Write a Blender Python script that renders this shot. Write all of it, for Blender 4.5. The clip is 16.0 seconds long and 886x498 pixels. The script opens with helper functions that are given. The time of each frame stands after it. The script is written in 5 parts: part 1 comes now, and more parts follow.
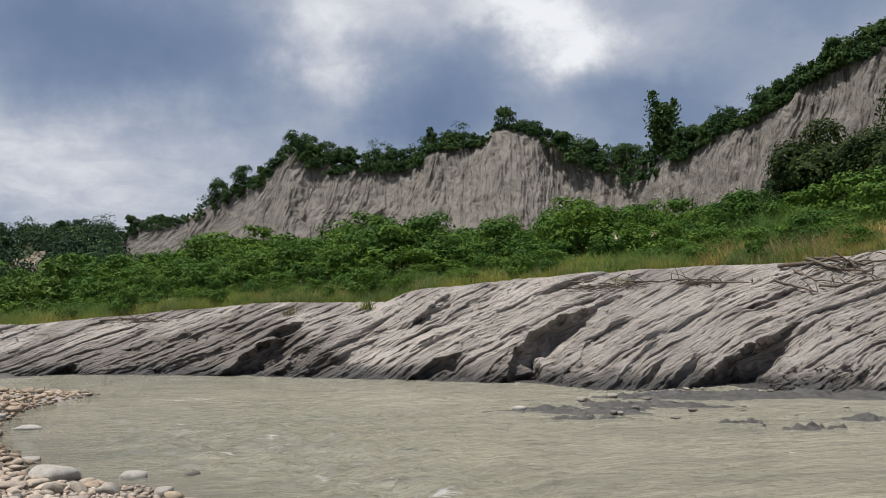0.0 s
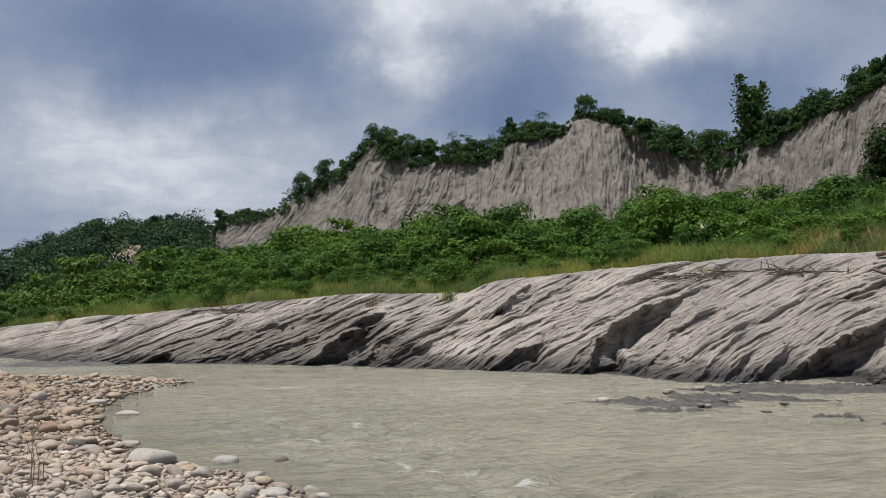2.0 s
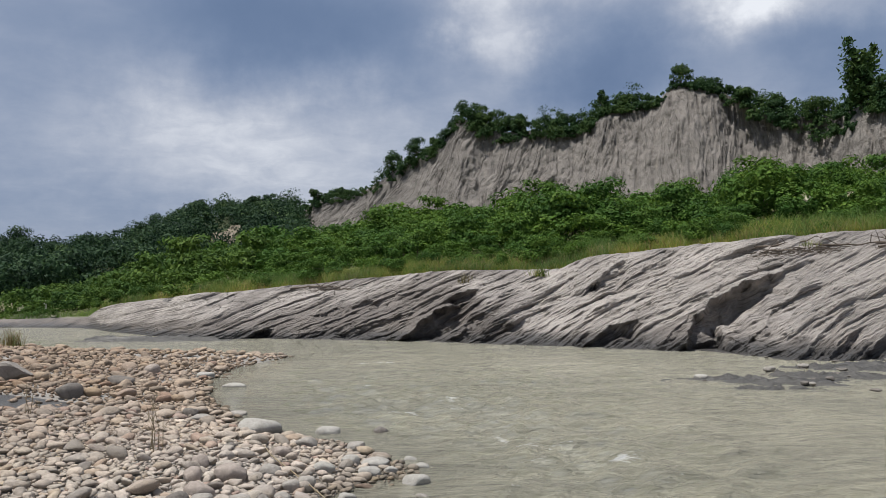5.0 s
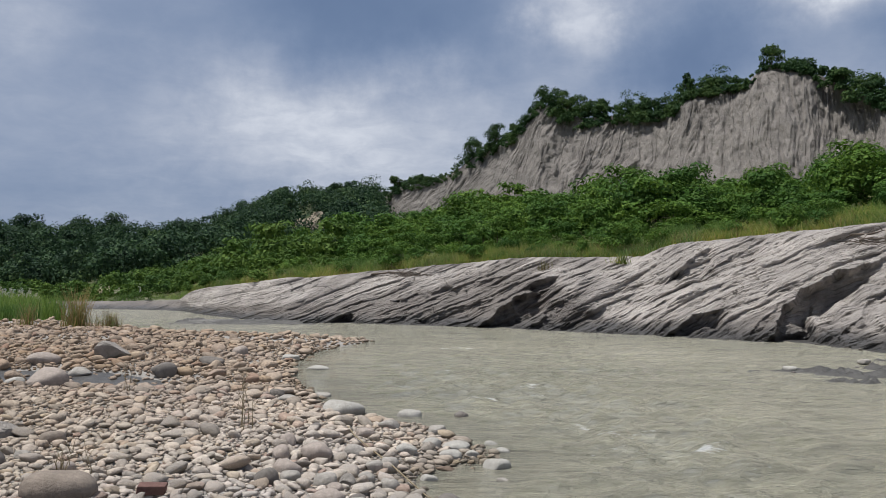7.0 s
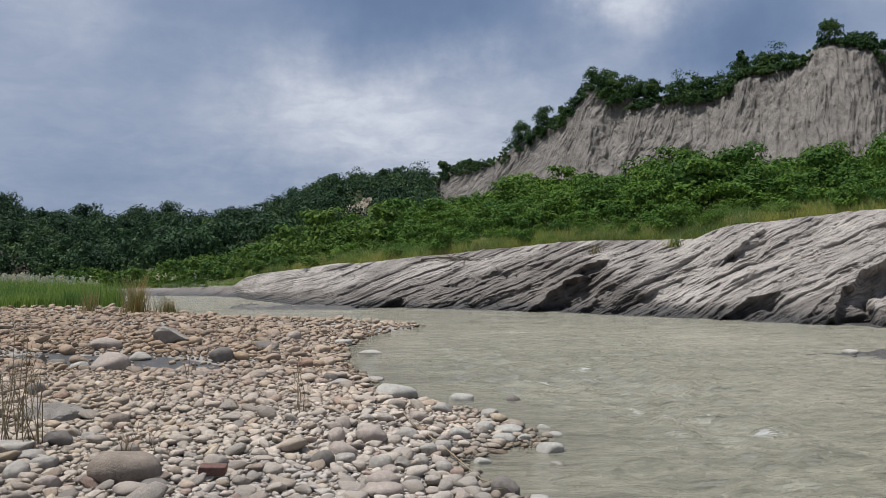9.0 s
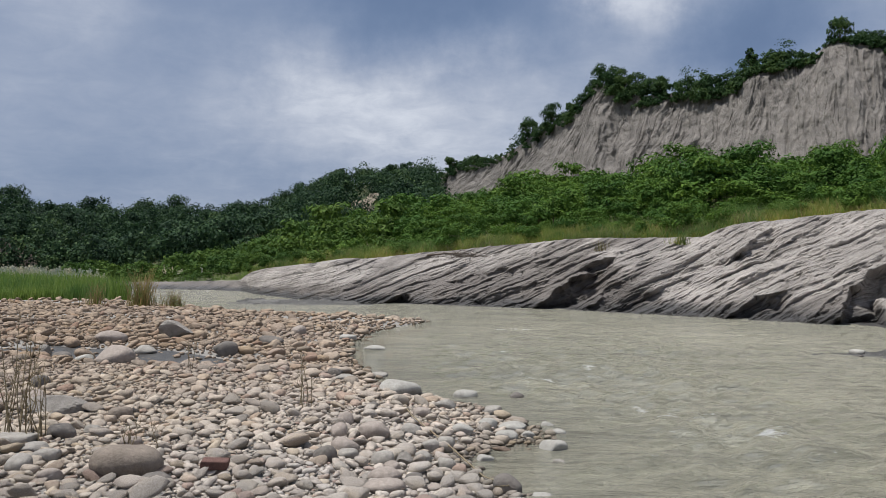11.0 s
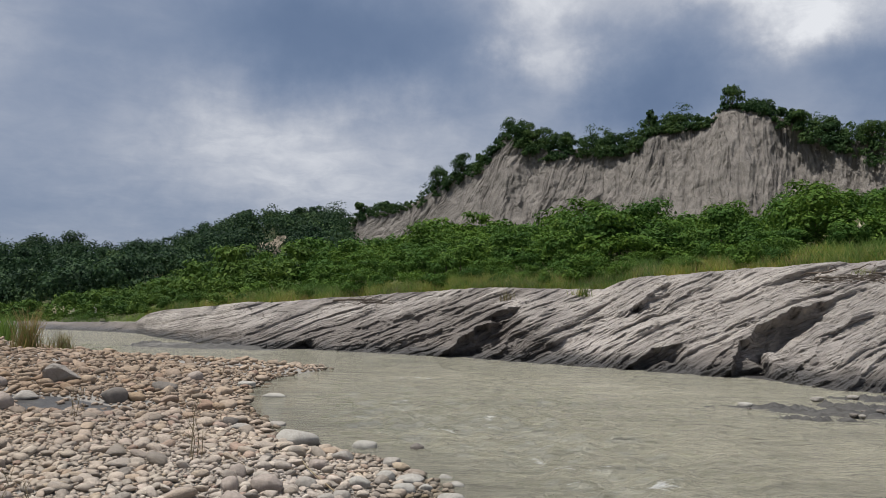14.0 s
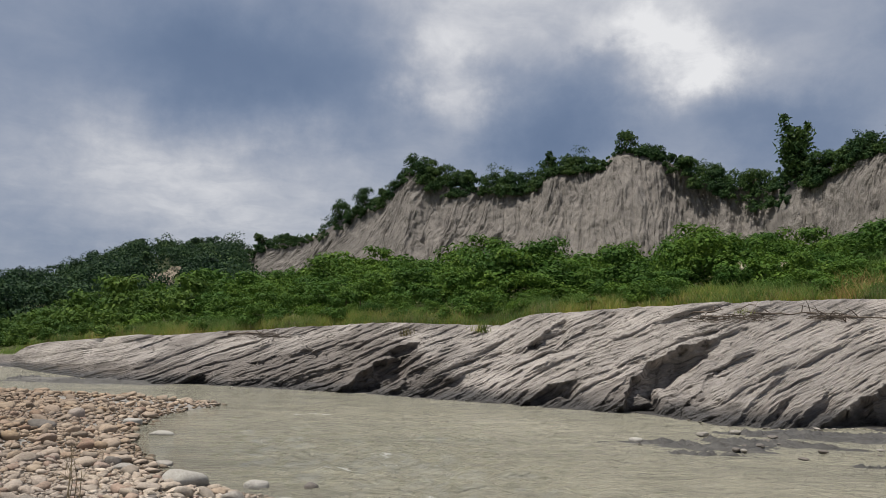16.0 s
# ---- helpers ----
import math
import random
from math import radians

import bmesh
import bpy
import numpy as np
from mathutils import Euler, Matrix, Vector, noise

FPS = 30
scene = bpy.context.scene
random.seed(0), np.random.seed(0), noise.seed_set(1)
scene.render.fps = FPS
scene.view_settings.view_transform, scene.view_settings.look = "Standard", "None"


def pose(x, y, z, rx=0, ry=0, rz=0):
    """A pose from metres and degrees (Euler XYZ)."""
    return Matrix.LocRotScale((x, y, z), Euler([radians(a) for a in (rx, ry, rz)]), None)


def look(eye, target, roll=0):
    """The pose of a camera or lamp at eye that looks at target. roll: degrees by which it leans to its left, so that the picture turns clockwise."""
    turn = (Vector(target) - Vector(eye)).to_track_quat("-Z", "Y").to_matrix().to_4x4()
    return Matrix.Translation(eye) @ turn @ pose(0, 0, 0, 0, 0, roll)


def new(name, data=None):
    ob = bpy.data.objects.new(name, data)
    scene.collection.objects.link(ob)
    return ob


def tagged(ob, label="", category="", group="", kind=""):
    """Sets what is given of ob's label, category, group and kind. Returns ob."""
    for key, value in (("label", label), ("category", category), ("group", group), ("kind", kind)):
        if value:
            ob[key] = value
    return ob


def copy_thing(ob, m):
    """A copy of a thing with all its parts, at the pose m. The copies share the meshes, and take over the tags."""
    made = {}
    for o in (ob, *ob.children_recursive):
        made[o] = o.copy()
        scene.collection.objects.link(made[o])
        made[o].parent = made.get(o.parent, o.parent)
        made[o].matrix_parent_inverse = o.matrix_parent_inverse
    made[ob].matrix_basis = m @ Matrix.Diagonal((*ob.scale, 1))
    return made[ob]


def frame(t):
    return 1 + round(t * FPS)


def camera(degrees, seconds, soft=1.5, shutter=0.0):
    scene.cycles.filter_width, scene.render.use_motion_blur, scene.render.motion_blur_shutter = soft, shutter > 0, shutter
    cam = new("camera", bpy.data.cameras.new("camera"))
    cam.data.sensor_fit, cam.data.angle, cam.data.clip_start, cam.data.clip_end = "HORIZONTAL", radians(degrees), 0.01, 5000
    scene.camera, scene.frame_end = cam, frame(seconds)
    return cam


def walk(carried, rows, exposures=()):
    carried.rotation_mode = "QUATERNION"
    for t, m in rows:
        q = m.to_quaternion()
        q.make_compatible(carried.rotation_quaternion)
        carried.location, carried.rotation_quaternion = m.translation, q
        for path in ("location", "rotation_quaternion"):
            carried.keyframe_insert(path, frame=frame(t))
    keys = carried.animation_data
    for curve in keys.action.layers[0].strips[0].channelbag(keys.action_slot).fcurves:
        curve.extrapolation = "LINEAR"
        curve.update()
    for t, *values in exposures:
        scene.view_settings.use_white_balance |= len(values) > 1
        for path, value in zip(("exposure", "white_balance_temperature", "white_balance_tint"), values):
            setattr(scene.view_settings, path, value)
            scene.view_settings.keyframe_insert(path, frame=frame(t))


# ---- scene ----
cam = camera(57.2, 16.0, soft=0.5)
# seconds, eye, yaw, pitch, roll (degrees; yaw to the left, pitch up)
PATH_ROWS = [
    (0, 0.059, 0.083, 1.758, -21.18, 6.16, -0.56),
    (0.5, 0.056, 0.079, 1.760, -19.60, 6.14, -0.45),
    (1, 0.052, 0.075, 1.758, -18.30, 6.13, -0.36),
    (1.5, 0.052, 0.081, 1.752, -16.92, 5.92, -0.36),
    (2, 0.048, 0.081, 1.749, -15.49, 5.58, -0.44),
    (2.5, 0.038, 0.070, 1.745, -14.48, 5.32, -0.55),
    (3, 0.030, 0.052, 1.751, -13.33, 5.08, -0.51),
    (3.5, 0.013, 0.029, 1.739, -12.19, 4.85, -0.53),
    (4, 0.003, 0.008, 1.738, -11.32, 4.63, -0.63),
    (6.5, -0.038, -0.043, 1.732, -4.74, 3.15, 0.06),
    (7, -0.045, -0.060, 1.731, -3.46, 3.07, 0.13),
    (7.5, -0.052, -0.060, 1.730, -2.68, 2.92, 0.15),
    (8, -0.057, -0.053, 1.725, -1.96, 2.55, 0.01),
    (8.5, -0.066, -0.068, 1.729, -1.13, 2.10, -0.11),
    (9, -0.067, -0.068, 1.727, -0.00, 2.00, -0.30),
    (10.2, -0.060, -0.055, 1.727, 0.75, 1.72, -0.02),
    (11.5, -0.039, -0.034, 1.729, 0.22, 1.73, 0.37),
    (12, -0.028, -0.025, 1.735, 0.06, 2.20, 0.69),
    (12.5, -0.019, -0.020, 1.742, -1.51, 2.83, 0.90),
    (13, -0.009, -0.027, 1.748, -3.25, 3.78, 0.98),
    (13.5, -0.003, -0.014, 1.754, -4.69, 4.37, 1.21),
    (14, 0.004, -0.019, 1.763, -5.98, 5.07, 1.41),
    (14.5, 0.011, -0.024, 1.770, -7.47, 5.99, 1.59),
    (15, 0.016, -0.012, 1.774, -9.37, 6.74, 1.70),
    (15.5, 0.010, -0.016, 1.774, -11.07, 7.26, 1.85),
    (16, 0.020, -0.007, 1.773, -12.90, 7.71, 1.78),
]
walk(cam, [(t, pose(x, y, z, 0, 0, yaw) @ pose(0, 0, 0, 90 + pitch) @ pose(0, 0, 0, 0, 0, roll)) for t, x, y, z, yaw, pitch, roll in PATH_ROWS],
     [(0, 0.03, 6500, 10), (3, 0.03, 6420, 10), (6.5, 0.0, 6250, 10), (9, 0.0, 6200, 10), (12.5, -0.03, 6200, 10), (14, -0.1, 6430, 10), (16, -0.1, 6620, 10)])

# ---------------------------------------------------------------- light
EXPOSURE = 0.0
scene.view_settings.exposure = EXPOSURE
SUN_EL, SUN_AZ = 70.0, 258.0      # degrees; azimuth from +y towards +x

world = bpy.data.worlds.new("sky_world")
scene.world = world
world.use_nodes = True


def nodes_of(tree):
    tree.nodes.clear()
    return tree.nodes, tree.links


def build_sky():
    n, l = nodes_of(world.node_tree)

    def math_node(op, a=None, b=None, clamp=False, c=0.0):
        m = n.new("ShaderNodeMath")
        m.operation, m.use_clamp = op, clamp
        for i, val in enumerate((a, b)):
            if val is None:
                continue
            if isinstance(val, (int, float)):
                m.inputs[i].default_value = val
            else:
                l.new(val, m.inputs[i])
        if op == "MULTIPLY_ADD":
            m.inputs[2].default_value = c
        return m.outputs[0]

    out = n.new("ShaderNodeOutputWorld")
    bg = n.new("ShaderNodeBackground")
    sky = n.new("ShaderNodeTexSky")
    sky.sky_type, sky.sun_disc = "NISHITA", False
    sky.sun_elevation, sky.sun_rotation = radians(SUN_EL), radians(SUN_AZ)
    sky.air_density, sky.dust_density = 1.0, 2.0
    blue = n.new("ShaderNodeMixRGB")
    blue.blend_type, blue.inputs[0].default_value = "MULTIPLY", 1.0
    blue.inputs[2].default_value = (0.1, 0.1, 0.1, 1)
    l.new(sky.outputs[0], blue.inputs[1])
    co = n.new("ShaderNodeTexCoord")
    sep = n.new("ShaderNodeSeparateXYZ")
    l.new(co.outputs["Generated"], sep.inputs[0])
    # clouds lie on a flat deck: direction divided by its height
    h = math_node("MAXIMUM", sep.outputs[2], 0.0)
    den = math_node("ADD", h, 0.22)
    px, py = math_node("DIVIDE", sep.outputs[0], den), math_node("DIVIDE", sep.outputs[1], den)
    deck = n.new("ShaderNodeCombineXYZ")
    l.new(px, deck.inputs[0]), l.new(py, deck.inputs[1])

    def fbm(scale, detail, rough, shift, distort=0.0):
        mp = n.new("ShaderNodeMapping")
        mp.inputs["Location"].default_value = shift
        l.new(deck.outputs[0], mp.inputs[0])
        t = n.new("ShaderNodeTexNoise")
        t.inputs["Scale"].default_value, t.inputs["Detail"].default_value = scale, detail
        t.inputs["Roughness"].default_value, t.inputs["Distortion"].default_value = rough, distort
        l.new(mp.outputs[0], t.inputs[0])
        return t.outputs[0]

    # the heights of the cloud masses are told by azimuth and elevation, in degrees, with a wavering edge
    wn = n.new("ShaderNodeTexNoise")
    wn.inputs["Scale"].default_value, wn.inputs["Detail"].default_value, wn.inputs["Roughness"].default_value = 5.0, 8.0, 0.6
    l.new(co.outputs["Generated"], wn.inputs[0])
    wsep = n.new("ShaderNodeSeparateXYZ")
    l.new(wn.outputs["Color"], wsep.inputs[0])
    az_d = math_node("MULTIPLY", math_node("ARCTAN2", sep.outputs[0], sep.outputs[1]), 57.2958)
    el_d = math_node("MULTIPLY", math_node("ARCSINE", sep.outputs[2]), 57.2958)
    az_d = math_node("ADD", az_d, math_node("MULTIPLY_ADD", wsep.outputs[0], 17.0, c=-8.5))
    el_d = math_node("ADD", el_d, math_node("MULTIPLY_ADD", wsep.outputs[1], 11.0, c=-5.5))

    def lobe(az, el, wide, high, gain):
        """A soft cloud mass round one direction."""
        u = math_node("MULTIPLY", math_node("ADD", az_d, -az), 1.0 / wide)
        v = math_node("MULTIPLY", math_node("ADD", el_d, -el), 1.0 / high)
        q = math_node("ADD", math_node("MULTIPLY", u, u), math_node("MULTIPLY", v, v))
        return math_node("MULTIPLY", math_node("POWER", 2.71828, math_node("MULTIPLY", q, -1.0)), gain)

    big = fbm(0.8, 6.0, 0.5, (3.1, 1.7, 0.0), 0.3)
    fine = fbm(3.2, 9.0, 0.6, (0.4, 5.2, 0.0), 0.3)
    puff = fbm(8.0, 8.0, 0.62, (2.2, 0.3, 0.0), 0.5)
    tone = math_node("ADD", math_node("MULTIPLY", big, 0.5), math_node("MULTIPLY", fine, 0.1))
    tone = math_node("ADD", tone, 0.16)
    for az, el, wide, high, gain in SKY_LOBES:
        tone = math_node("ADD", tone, lobe(az, el, wide, high, gain))
    # the lighter the cloud, the more its billows show
    tone = math_node("ADD", tone, math_node("MULTIPLY", math_node("MULTIPLY", tone, tone), math_node("MULTIPLY_ADD", puff, 0.8, c=-0.4)))
    ramp = n.new("ShaderNodeValToRGB")
    ramp.color_ramp.interpolation = "B_SPLINE"
    stops = ((0.05, (0.115, 0.17, 0.285)), (0.28, (0.18, 0.245, 0.375)), (0.5, (0.36, 0.405, 0.505)), (0.72, (0.60, 0.62, 0.675)), (1.0, (0.95, 0.96, 0.98)))
    while len(ramp.color_ramp.elements) < len(stops):
        ramp.color_ramp.elements.new(0.5)
    for e, (p, c) in zip(ramp.color_ramp.elements, stops):
        e.position, e.color = p, (*c, 1)
    l.new(tone, ramp.inputs[0])
    mix = n.new("ShaderNodeMixRGB")
    mix.inputs[0].default_value = 0.92
    l.new(blue.outputs[0], mix.inputs[1]), l.new(ramp.outputs[0], mix.inputs[2])
    l.new(mix.outputs[0], bg.inputs[0])
    bg.inputs[1].default_value = 1.0
    l.new(bg.outputs[0], out.inputs[0])


# cloud masses: azimuth, elevation, angular radius, lightening
SKY_LOBES = [(-2, 18.6, 13, 3.9, -0.28), (-22, 17.0, 9, 3.0, -0.1), (-2, 11.0, 12, 3.2, 0.22), (-26, 8.5, 13, 6, -0.13), (4, 7.5, 9, 3, 0.15), (-7.5, 9.2, 7, 3.2, 0.17), (-28, 17.5, 5, 3.0, 0.14), (12.4, 18.3, 2.6, 2.1, 0.34), (14.2, 21.6, 3.2, 1.6, 0.3),
             (16, 25, 6, 2.4, 0.22), (21, 15.6, 5.0, 3.4, -0.28), (24.5, 22.0, 4.6, 1.4, 0.3), (30.3, 19.6, 3.5, 1.9, 0.6), (28, 22.6, 2.6, 1.6, 0.32), (27, 26, 8, 2.4, 0.25), (37.5, 15.2, 7, 3.0, -0.26), (38, 19.5, 4, 1.6, 0.08), (48, 21.5, 6, 3, -0.2), (14, 11, 8, 2.6, 0.07)]
build_sky()

sun_data = bpy.data.lights.new("sun", "SUN")
sun_data.energy, sun_data.angle, sun_data.color = 5.3, radians(0.6), (1.0, 0.96, 0.895)
sun = new("sun", sun_data)
_a, _e = radians(SUN_AZ), radians(SUN_EL)
sun.matrix_world = look(Vector((math.sin(_a) * math.cos(_e), math.cos(_a) * math.cos(_e), math.sin(_e))) * 300, (0, 0, 0))


# ---------------------------------------------------------------- tools
def _hash(ix, iy, seed):
    h = (ix.astype(np.int64) * 374761393 + iy.astype(np.int64) * 668265263 + seed * 974711) & 0xFFFFFFFF
    h = ((h ^ (h >> 13)) * 1274126177) & 0xFFFFFFFF
    return (h ^ (h >> 16)) & 0xFFFFFFFF


def pn(x, y, seed=0):
    """Gradient noise over arrays, about -1 to 1."""
    x, y = np.broadcast_arrays(np.asarray(x, float), np.asarray(y, float))
    ix, iy = np.floor(x), np.floor(y)
    fx, fy = x - ix, y - iy
    u, v = fx * fx * fx * (fx * (fx * 6 - 15) + 10), fy * fy * fy * (fy * (fy * 6 - 15) + 10)

    def g(ox, oy):
        a = _hash(ix + ox, iy + oy, seed) * (2 * np.pi / 4294967296.0)
        return np.cos(a) * (fx - ox) + np.sin(a) * (fy - oy)
    a, b = g(0, 0), g(1, 0)
    c, d = g(0, 1), g(1, 1)
    return 1.5 * ((a + (b - a) * u) + ((c + (d - c) * u) - (a + (b - a) * u)) * v)


def fb(x, y, seed=0, octaves=4, gain=0.5):
    s, a, f = 0.0, 1.0, 1.0
    for i in range(octaves):
        s = s + a * pn(x * f, y * f, seed + 17 * i)
        a, f = a * gain, f * 2.03
    return s


def smooth(a, b, x):
    t = np.clip((x - a) / (b - a), 0, 1)
    return t * t * (3 - 2 * t)


def mesh_from(name, verts, faces, material, smooth_shade=True):
    """A mesh from arrays; faces all have the same number of corners."""
    verts, faces = np.asarray(verts, np.float32), np.asarray(faces, np.int32)
    me = bpy.data.meshes.new(name)
    k = faces.shape[1]
    me.vertices.add(len(verts)), me.loops.add(faces.size), me.polygons.add(len(faces))
    me.vertices.foreach_set("co", verts.ravel())
    me.loops.foreach_set("vertex_index", faces.ravel())
    me.polygons.foreach_set("loop_start", np.arange(0, faces.size, k, dtype=np.int32))
    me.polygons.foreach_set("use_smooth", np.full(len(faces), smooth_shade))
    me.materials.append(material)
    me.update(calc_edges=True)
    me.validate()
    return me


def bed_attribute(me, across, along):
    """Keeps the place across and along the beds, for the grain of the rock."""
    at = me.attributes.new("bed", "FLOAT_VECTOR", "POINT")
    at.data.foreach_set("vector", np.stack([across, along, 0 * across], -1).astype(np.float32).ravel())
    return me


def part(name, data, parent, label=""):
    ob = new(name, data)
    ob.parent = parent
    return tagged(ob, label) if label else ob


def holder(name, place=(0, 0, 0), turn=0.0):
    ob = new(name)
    ob.matrix_basis = pose(*place, 0, 0, turn)
    return ob


def grid_faces(rows, cols):
    i = np.arange((rows - 1) * (cols - 1))
    a = (i // (cols - 1)) * cols + i % (cols - 1)
    return np.stack([a, a + 1, a + cols + 1, a + cols], 1)


def polar(az, r, z):
    a = np.radians(az)
    return np.stack([np.sin(a) * r, np.cos(a) * r, z], -1)


def knots(text):
    """A smooth curve through values given as place:value."""
    a = np.array([[float(q) for q in p.split(":")] for p in text.split()])
    x, y = a[:, 0], a[:, 1]
    d = np.diff(y) / np.diff(x)
    k = np.concatenate([[d[0]], np.where(d[1:] * d[:-1] > 0, 2 * d[1:] * d[:-1] / (d[1:] + d[:-1] + 1e-12), 0), [d[-1]]])

    def curve(q):
        q = np.clip(q, x[0], x[-1])
        i = np.clip(np.searchsorted(x, q) - 1, 0, len(x) - 2)
        h = x[i + 1] - x[i]
        t = (q - x[i]) / h
        return y[i] * (1 + 2 * t) * (1 - t) ** 2 + y[i + 1] * t * t * (3 - 2 * t) + h * t * (1 - t) * (k[i] * (1 - t) - k[i + 1] * t)
    return curve


# ---------------------------------------------------------------- materials
def material(name):
    m = bpy.data.materials.new(name)
    m.use_nodes = True
    n, l = nodes_of(m.node_tree)
    out, b = n.new("ShaderNodeOutputMaterial"), n.new("ShaderNodeBsdfPrincipled")
    l.new(b.outputs[0], out.inputs[0])
    return m, n, l, b, out


def tex(n, l, scale, detail=6.0, rough=0.6, stretch=(1, 1, 1), turn=(0, 0, 0), distort=0.0, coords="Object"):
    co, mp, t = n.new("ShaderNodeTexCoord"), n.new("ShaderNodeMapping"), n.new("ShaderNodeTexNoise")
    mp.inputs["Scale"].default_value, mp.inputs["Rotation"].default_value = stretch, [radians(q) for q in turn]
    l.new(co.outputs[coords], mp.inputs[0]), l.new(mp.outputs[0], t.inputs[0])
    t.inputs["Scale"].default_value, t.inputs["Detail"].default_value = scale, detail
    t.inputs["Roughness"].default_value, t.inputs["Distortion"].default_value = rough, distort
    return t.outputs[0]


def ramp_of(n, l, fac, stops, mode="LINEAR"):
    r = n.new("ShaderNodeValToRGB")
    r.color_ramp.interpolation = mode
    while len(r.color_ramp.elements) < len(stops):
        r.color_ramp.elements.new(0.5)
    for e, (p, c) in zip(r.color_ramp.elements, stops):
        e.position, e.color = p, (*c, 1)
    l.new(fac, r.inputs[0])
    return r.outputs[0]


def blend(n, l, fac, a, b, mode="MIX"):
    m = n.new("ShaderNodeMixRGB")
    m.blend_type = mode
    for i, val in enumerate((fac, a, b)):
        if isinstance(val, (int, float)):
            m.inputs[i].default_value = val
        elif isinstance(val, tuple):
            m.inputs[i].default_value = (*val, 1)
        else:
            l.new(val, m.inputs[i])
    return m.outputs[0]


def bump(n, l, b, height, strength, distance):
    k = n.new("ShaderNodeBump")
    k.inputs["Strength"].default_value, k.inputs["Distance"].default_value = strength, distance
    l.new(height, k.inputs["Height"]), l.new(k.outputs[0], b.inputs["Normal"])


def height_band(n, l, low, high):
    """0 below a height over the water, 1 above another, with an uneven edge."""
    geo, sep, mr = n.new("ShaderNodeNewGeometry"), n.new("ShaderNodeSeparateXYZ"), n.new("ShaderNodeMapRange")
    l.new(geo.outputs["Position"], sep.inputs[0])
    add = n.new("ShaderNodeMath")
    add.operation = "ADD"
    sh = n.new("ShaderNodeMath")
    sh.operation = "MULTIPLY_ADD"
    l.new(tex(n, l, 0.7, 5), sh.inputs[0])
    sh.inputs[1].default_value, sh.inputs[2].default_value = 0.9, -0.45
    l.new(sep.outputs[2], add.inputs[0]), l.new(sh.outputs[0], add.inputs[1])
    l.new(add.outputs[0], mr.inputs[0])
    mr.inputs["From Min"].default_value, mr.inputs["From Max"].default_value = low, high
    return mr.outputs[0]


def mudstone_material(name, dry_a, dry_b, wet, band, bed_scale, bed_bump, long, wide=0.02):
    m, n, l, b, _ = material(name)
    dry = ramp_of(n, l, tex(n, l, 0.45, 8, 0.65), ((0.3, dry_a), (0.7, dry_b)))
    stain = ramp_of(n, l, tex(n, l, 0.2, 7, 0.65, distort=1.0), ((0.34, (0.84, 0.84, 0.85)), (0.52, (1.05, 1.05, 1.05))))
    dry = blend(n, l, 1.0, dry, stain, "MULTIPLY")
    grain = ramp_of(n, l, tex(n, l, 7.0, 8, 0.7), ((0.25, (0.72, 0.72, 0.73)), (0.7, (1.08, 1.07, 1.05))))
    col = blend(n, l, 1.0, dry, grain, "MULTIPLY")
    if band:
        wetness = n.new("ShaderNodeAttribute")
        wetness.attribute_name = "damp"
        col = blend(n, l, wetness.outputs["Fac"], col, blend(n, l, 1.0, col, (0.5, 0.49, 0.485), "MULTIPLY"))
        f = height_band(n, l, *band)
        col = blend(n, l, f, wet, col)
        rr = n.new("ShaderNodeMapRange")
        rr.inputs["To Min"].default_value, rr.inputs["To Max"].default_value = 0.42, 0.9
        l.new(f, rr.inputs[0]), l.new(rr.outputs[0], b.inputs["Roughness"])
    else:
        b.inputs["Roughness"].default_value = 0.95
    l.new(col, b.inputs["Base Color"])
    b.inputs["Specular IOR Level"].default_value = 0.25
    at = n.new("ShaderNodeAttribute")
    at.attribute_name = "bed"
    mp, t = n.new("ShaderNodeMapping"), n.new("ShaderNodeTexNoise")
    l.new(at.outputs["Vector"], mp.inputs[0]), l.new(mp.outputs[0], t.inputs[0])
    t.inputs["Scale"].default_value, t.inputs["Detail"].default_value, t.inputs["Roughness"].default_value = bed_scale, 7.0, 0.62
    sm = n.new("ShaderNodeMath")
    sm.operation = "MULTIPLY_ADD"
    l.new(t.outputs[0], sm.inputs[0])
    sm.inputs[1].default_value = 1.6
    l.new(tex(n, l, 4.0, 10, 0.72), sm.inputs[2])
    # thin cracks that follow the beds
    mp2, t2 = n.new("ShaderNodeMapping"), n.new("ShaderNodeTexNoise")
    mp2.inputs["Scale"].default_value = (1.0, long, 1.0)
    l.new(at.outputs["Vector"], mp2.inputs[0]), l.new(mp2.outputs[0], t2.inputs[0])
    t2.inputs["Scale"].default_value, t2.inputs["Detail"].default_value, t2.inputs["Roughness"].default_value = bed_scale * 0.42, 4.0, 0.5
    off, ab = n.new("ShaderNodeMath"), n.new("ShaderNodeMath")
    off.operation, ab.operation = "SUBTRACT", "ABSOLUTE"
    l.new(t2.outputs[0], off.inputs[0])
    off.inputs[1].default_value = 0.5
    l.new(off.outputs[0], ab.inputs[0])
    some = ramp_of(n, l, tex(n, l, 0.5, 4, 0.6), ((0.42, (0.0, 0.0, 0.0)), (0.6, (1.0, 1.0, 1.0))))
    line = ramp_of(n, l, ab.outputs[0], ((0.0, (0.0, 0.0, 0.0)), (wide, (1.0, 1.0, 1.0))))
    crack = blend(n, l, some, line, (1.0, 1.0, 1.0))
    hs = n.new("ShaderNodeMath")
    hs.operation = "MULTIPLY_ADD"
    l.new(crack, hs.inputs[0])
    hs.inputs[1].default_value = 0.5
    l.new(sm.outputs[0], hs.inputs[2])
    bump(n, l, b, hs.outputs[0], 1.0, bed_bump)
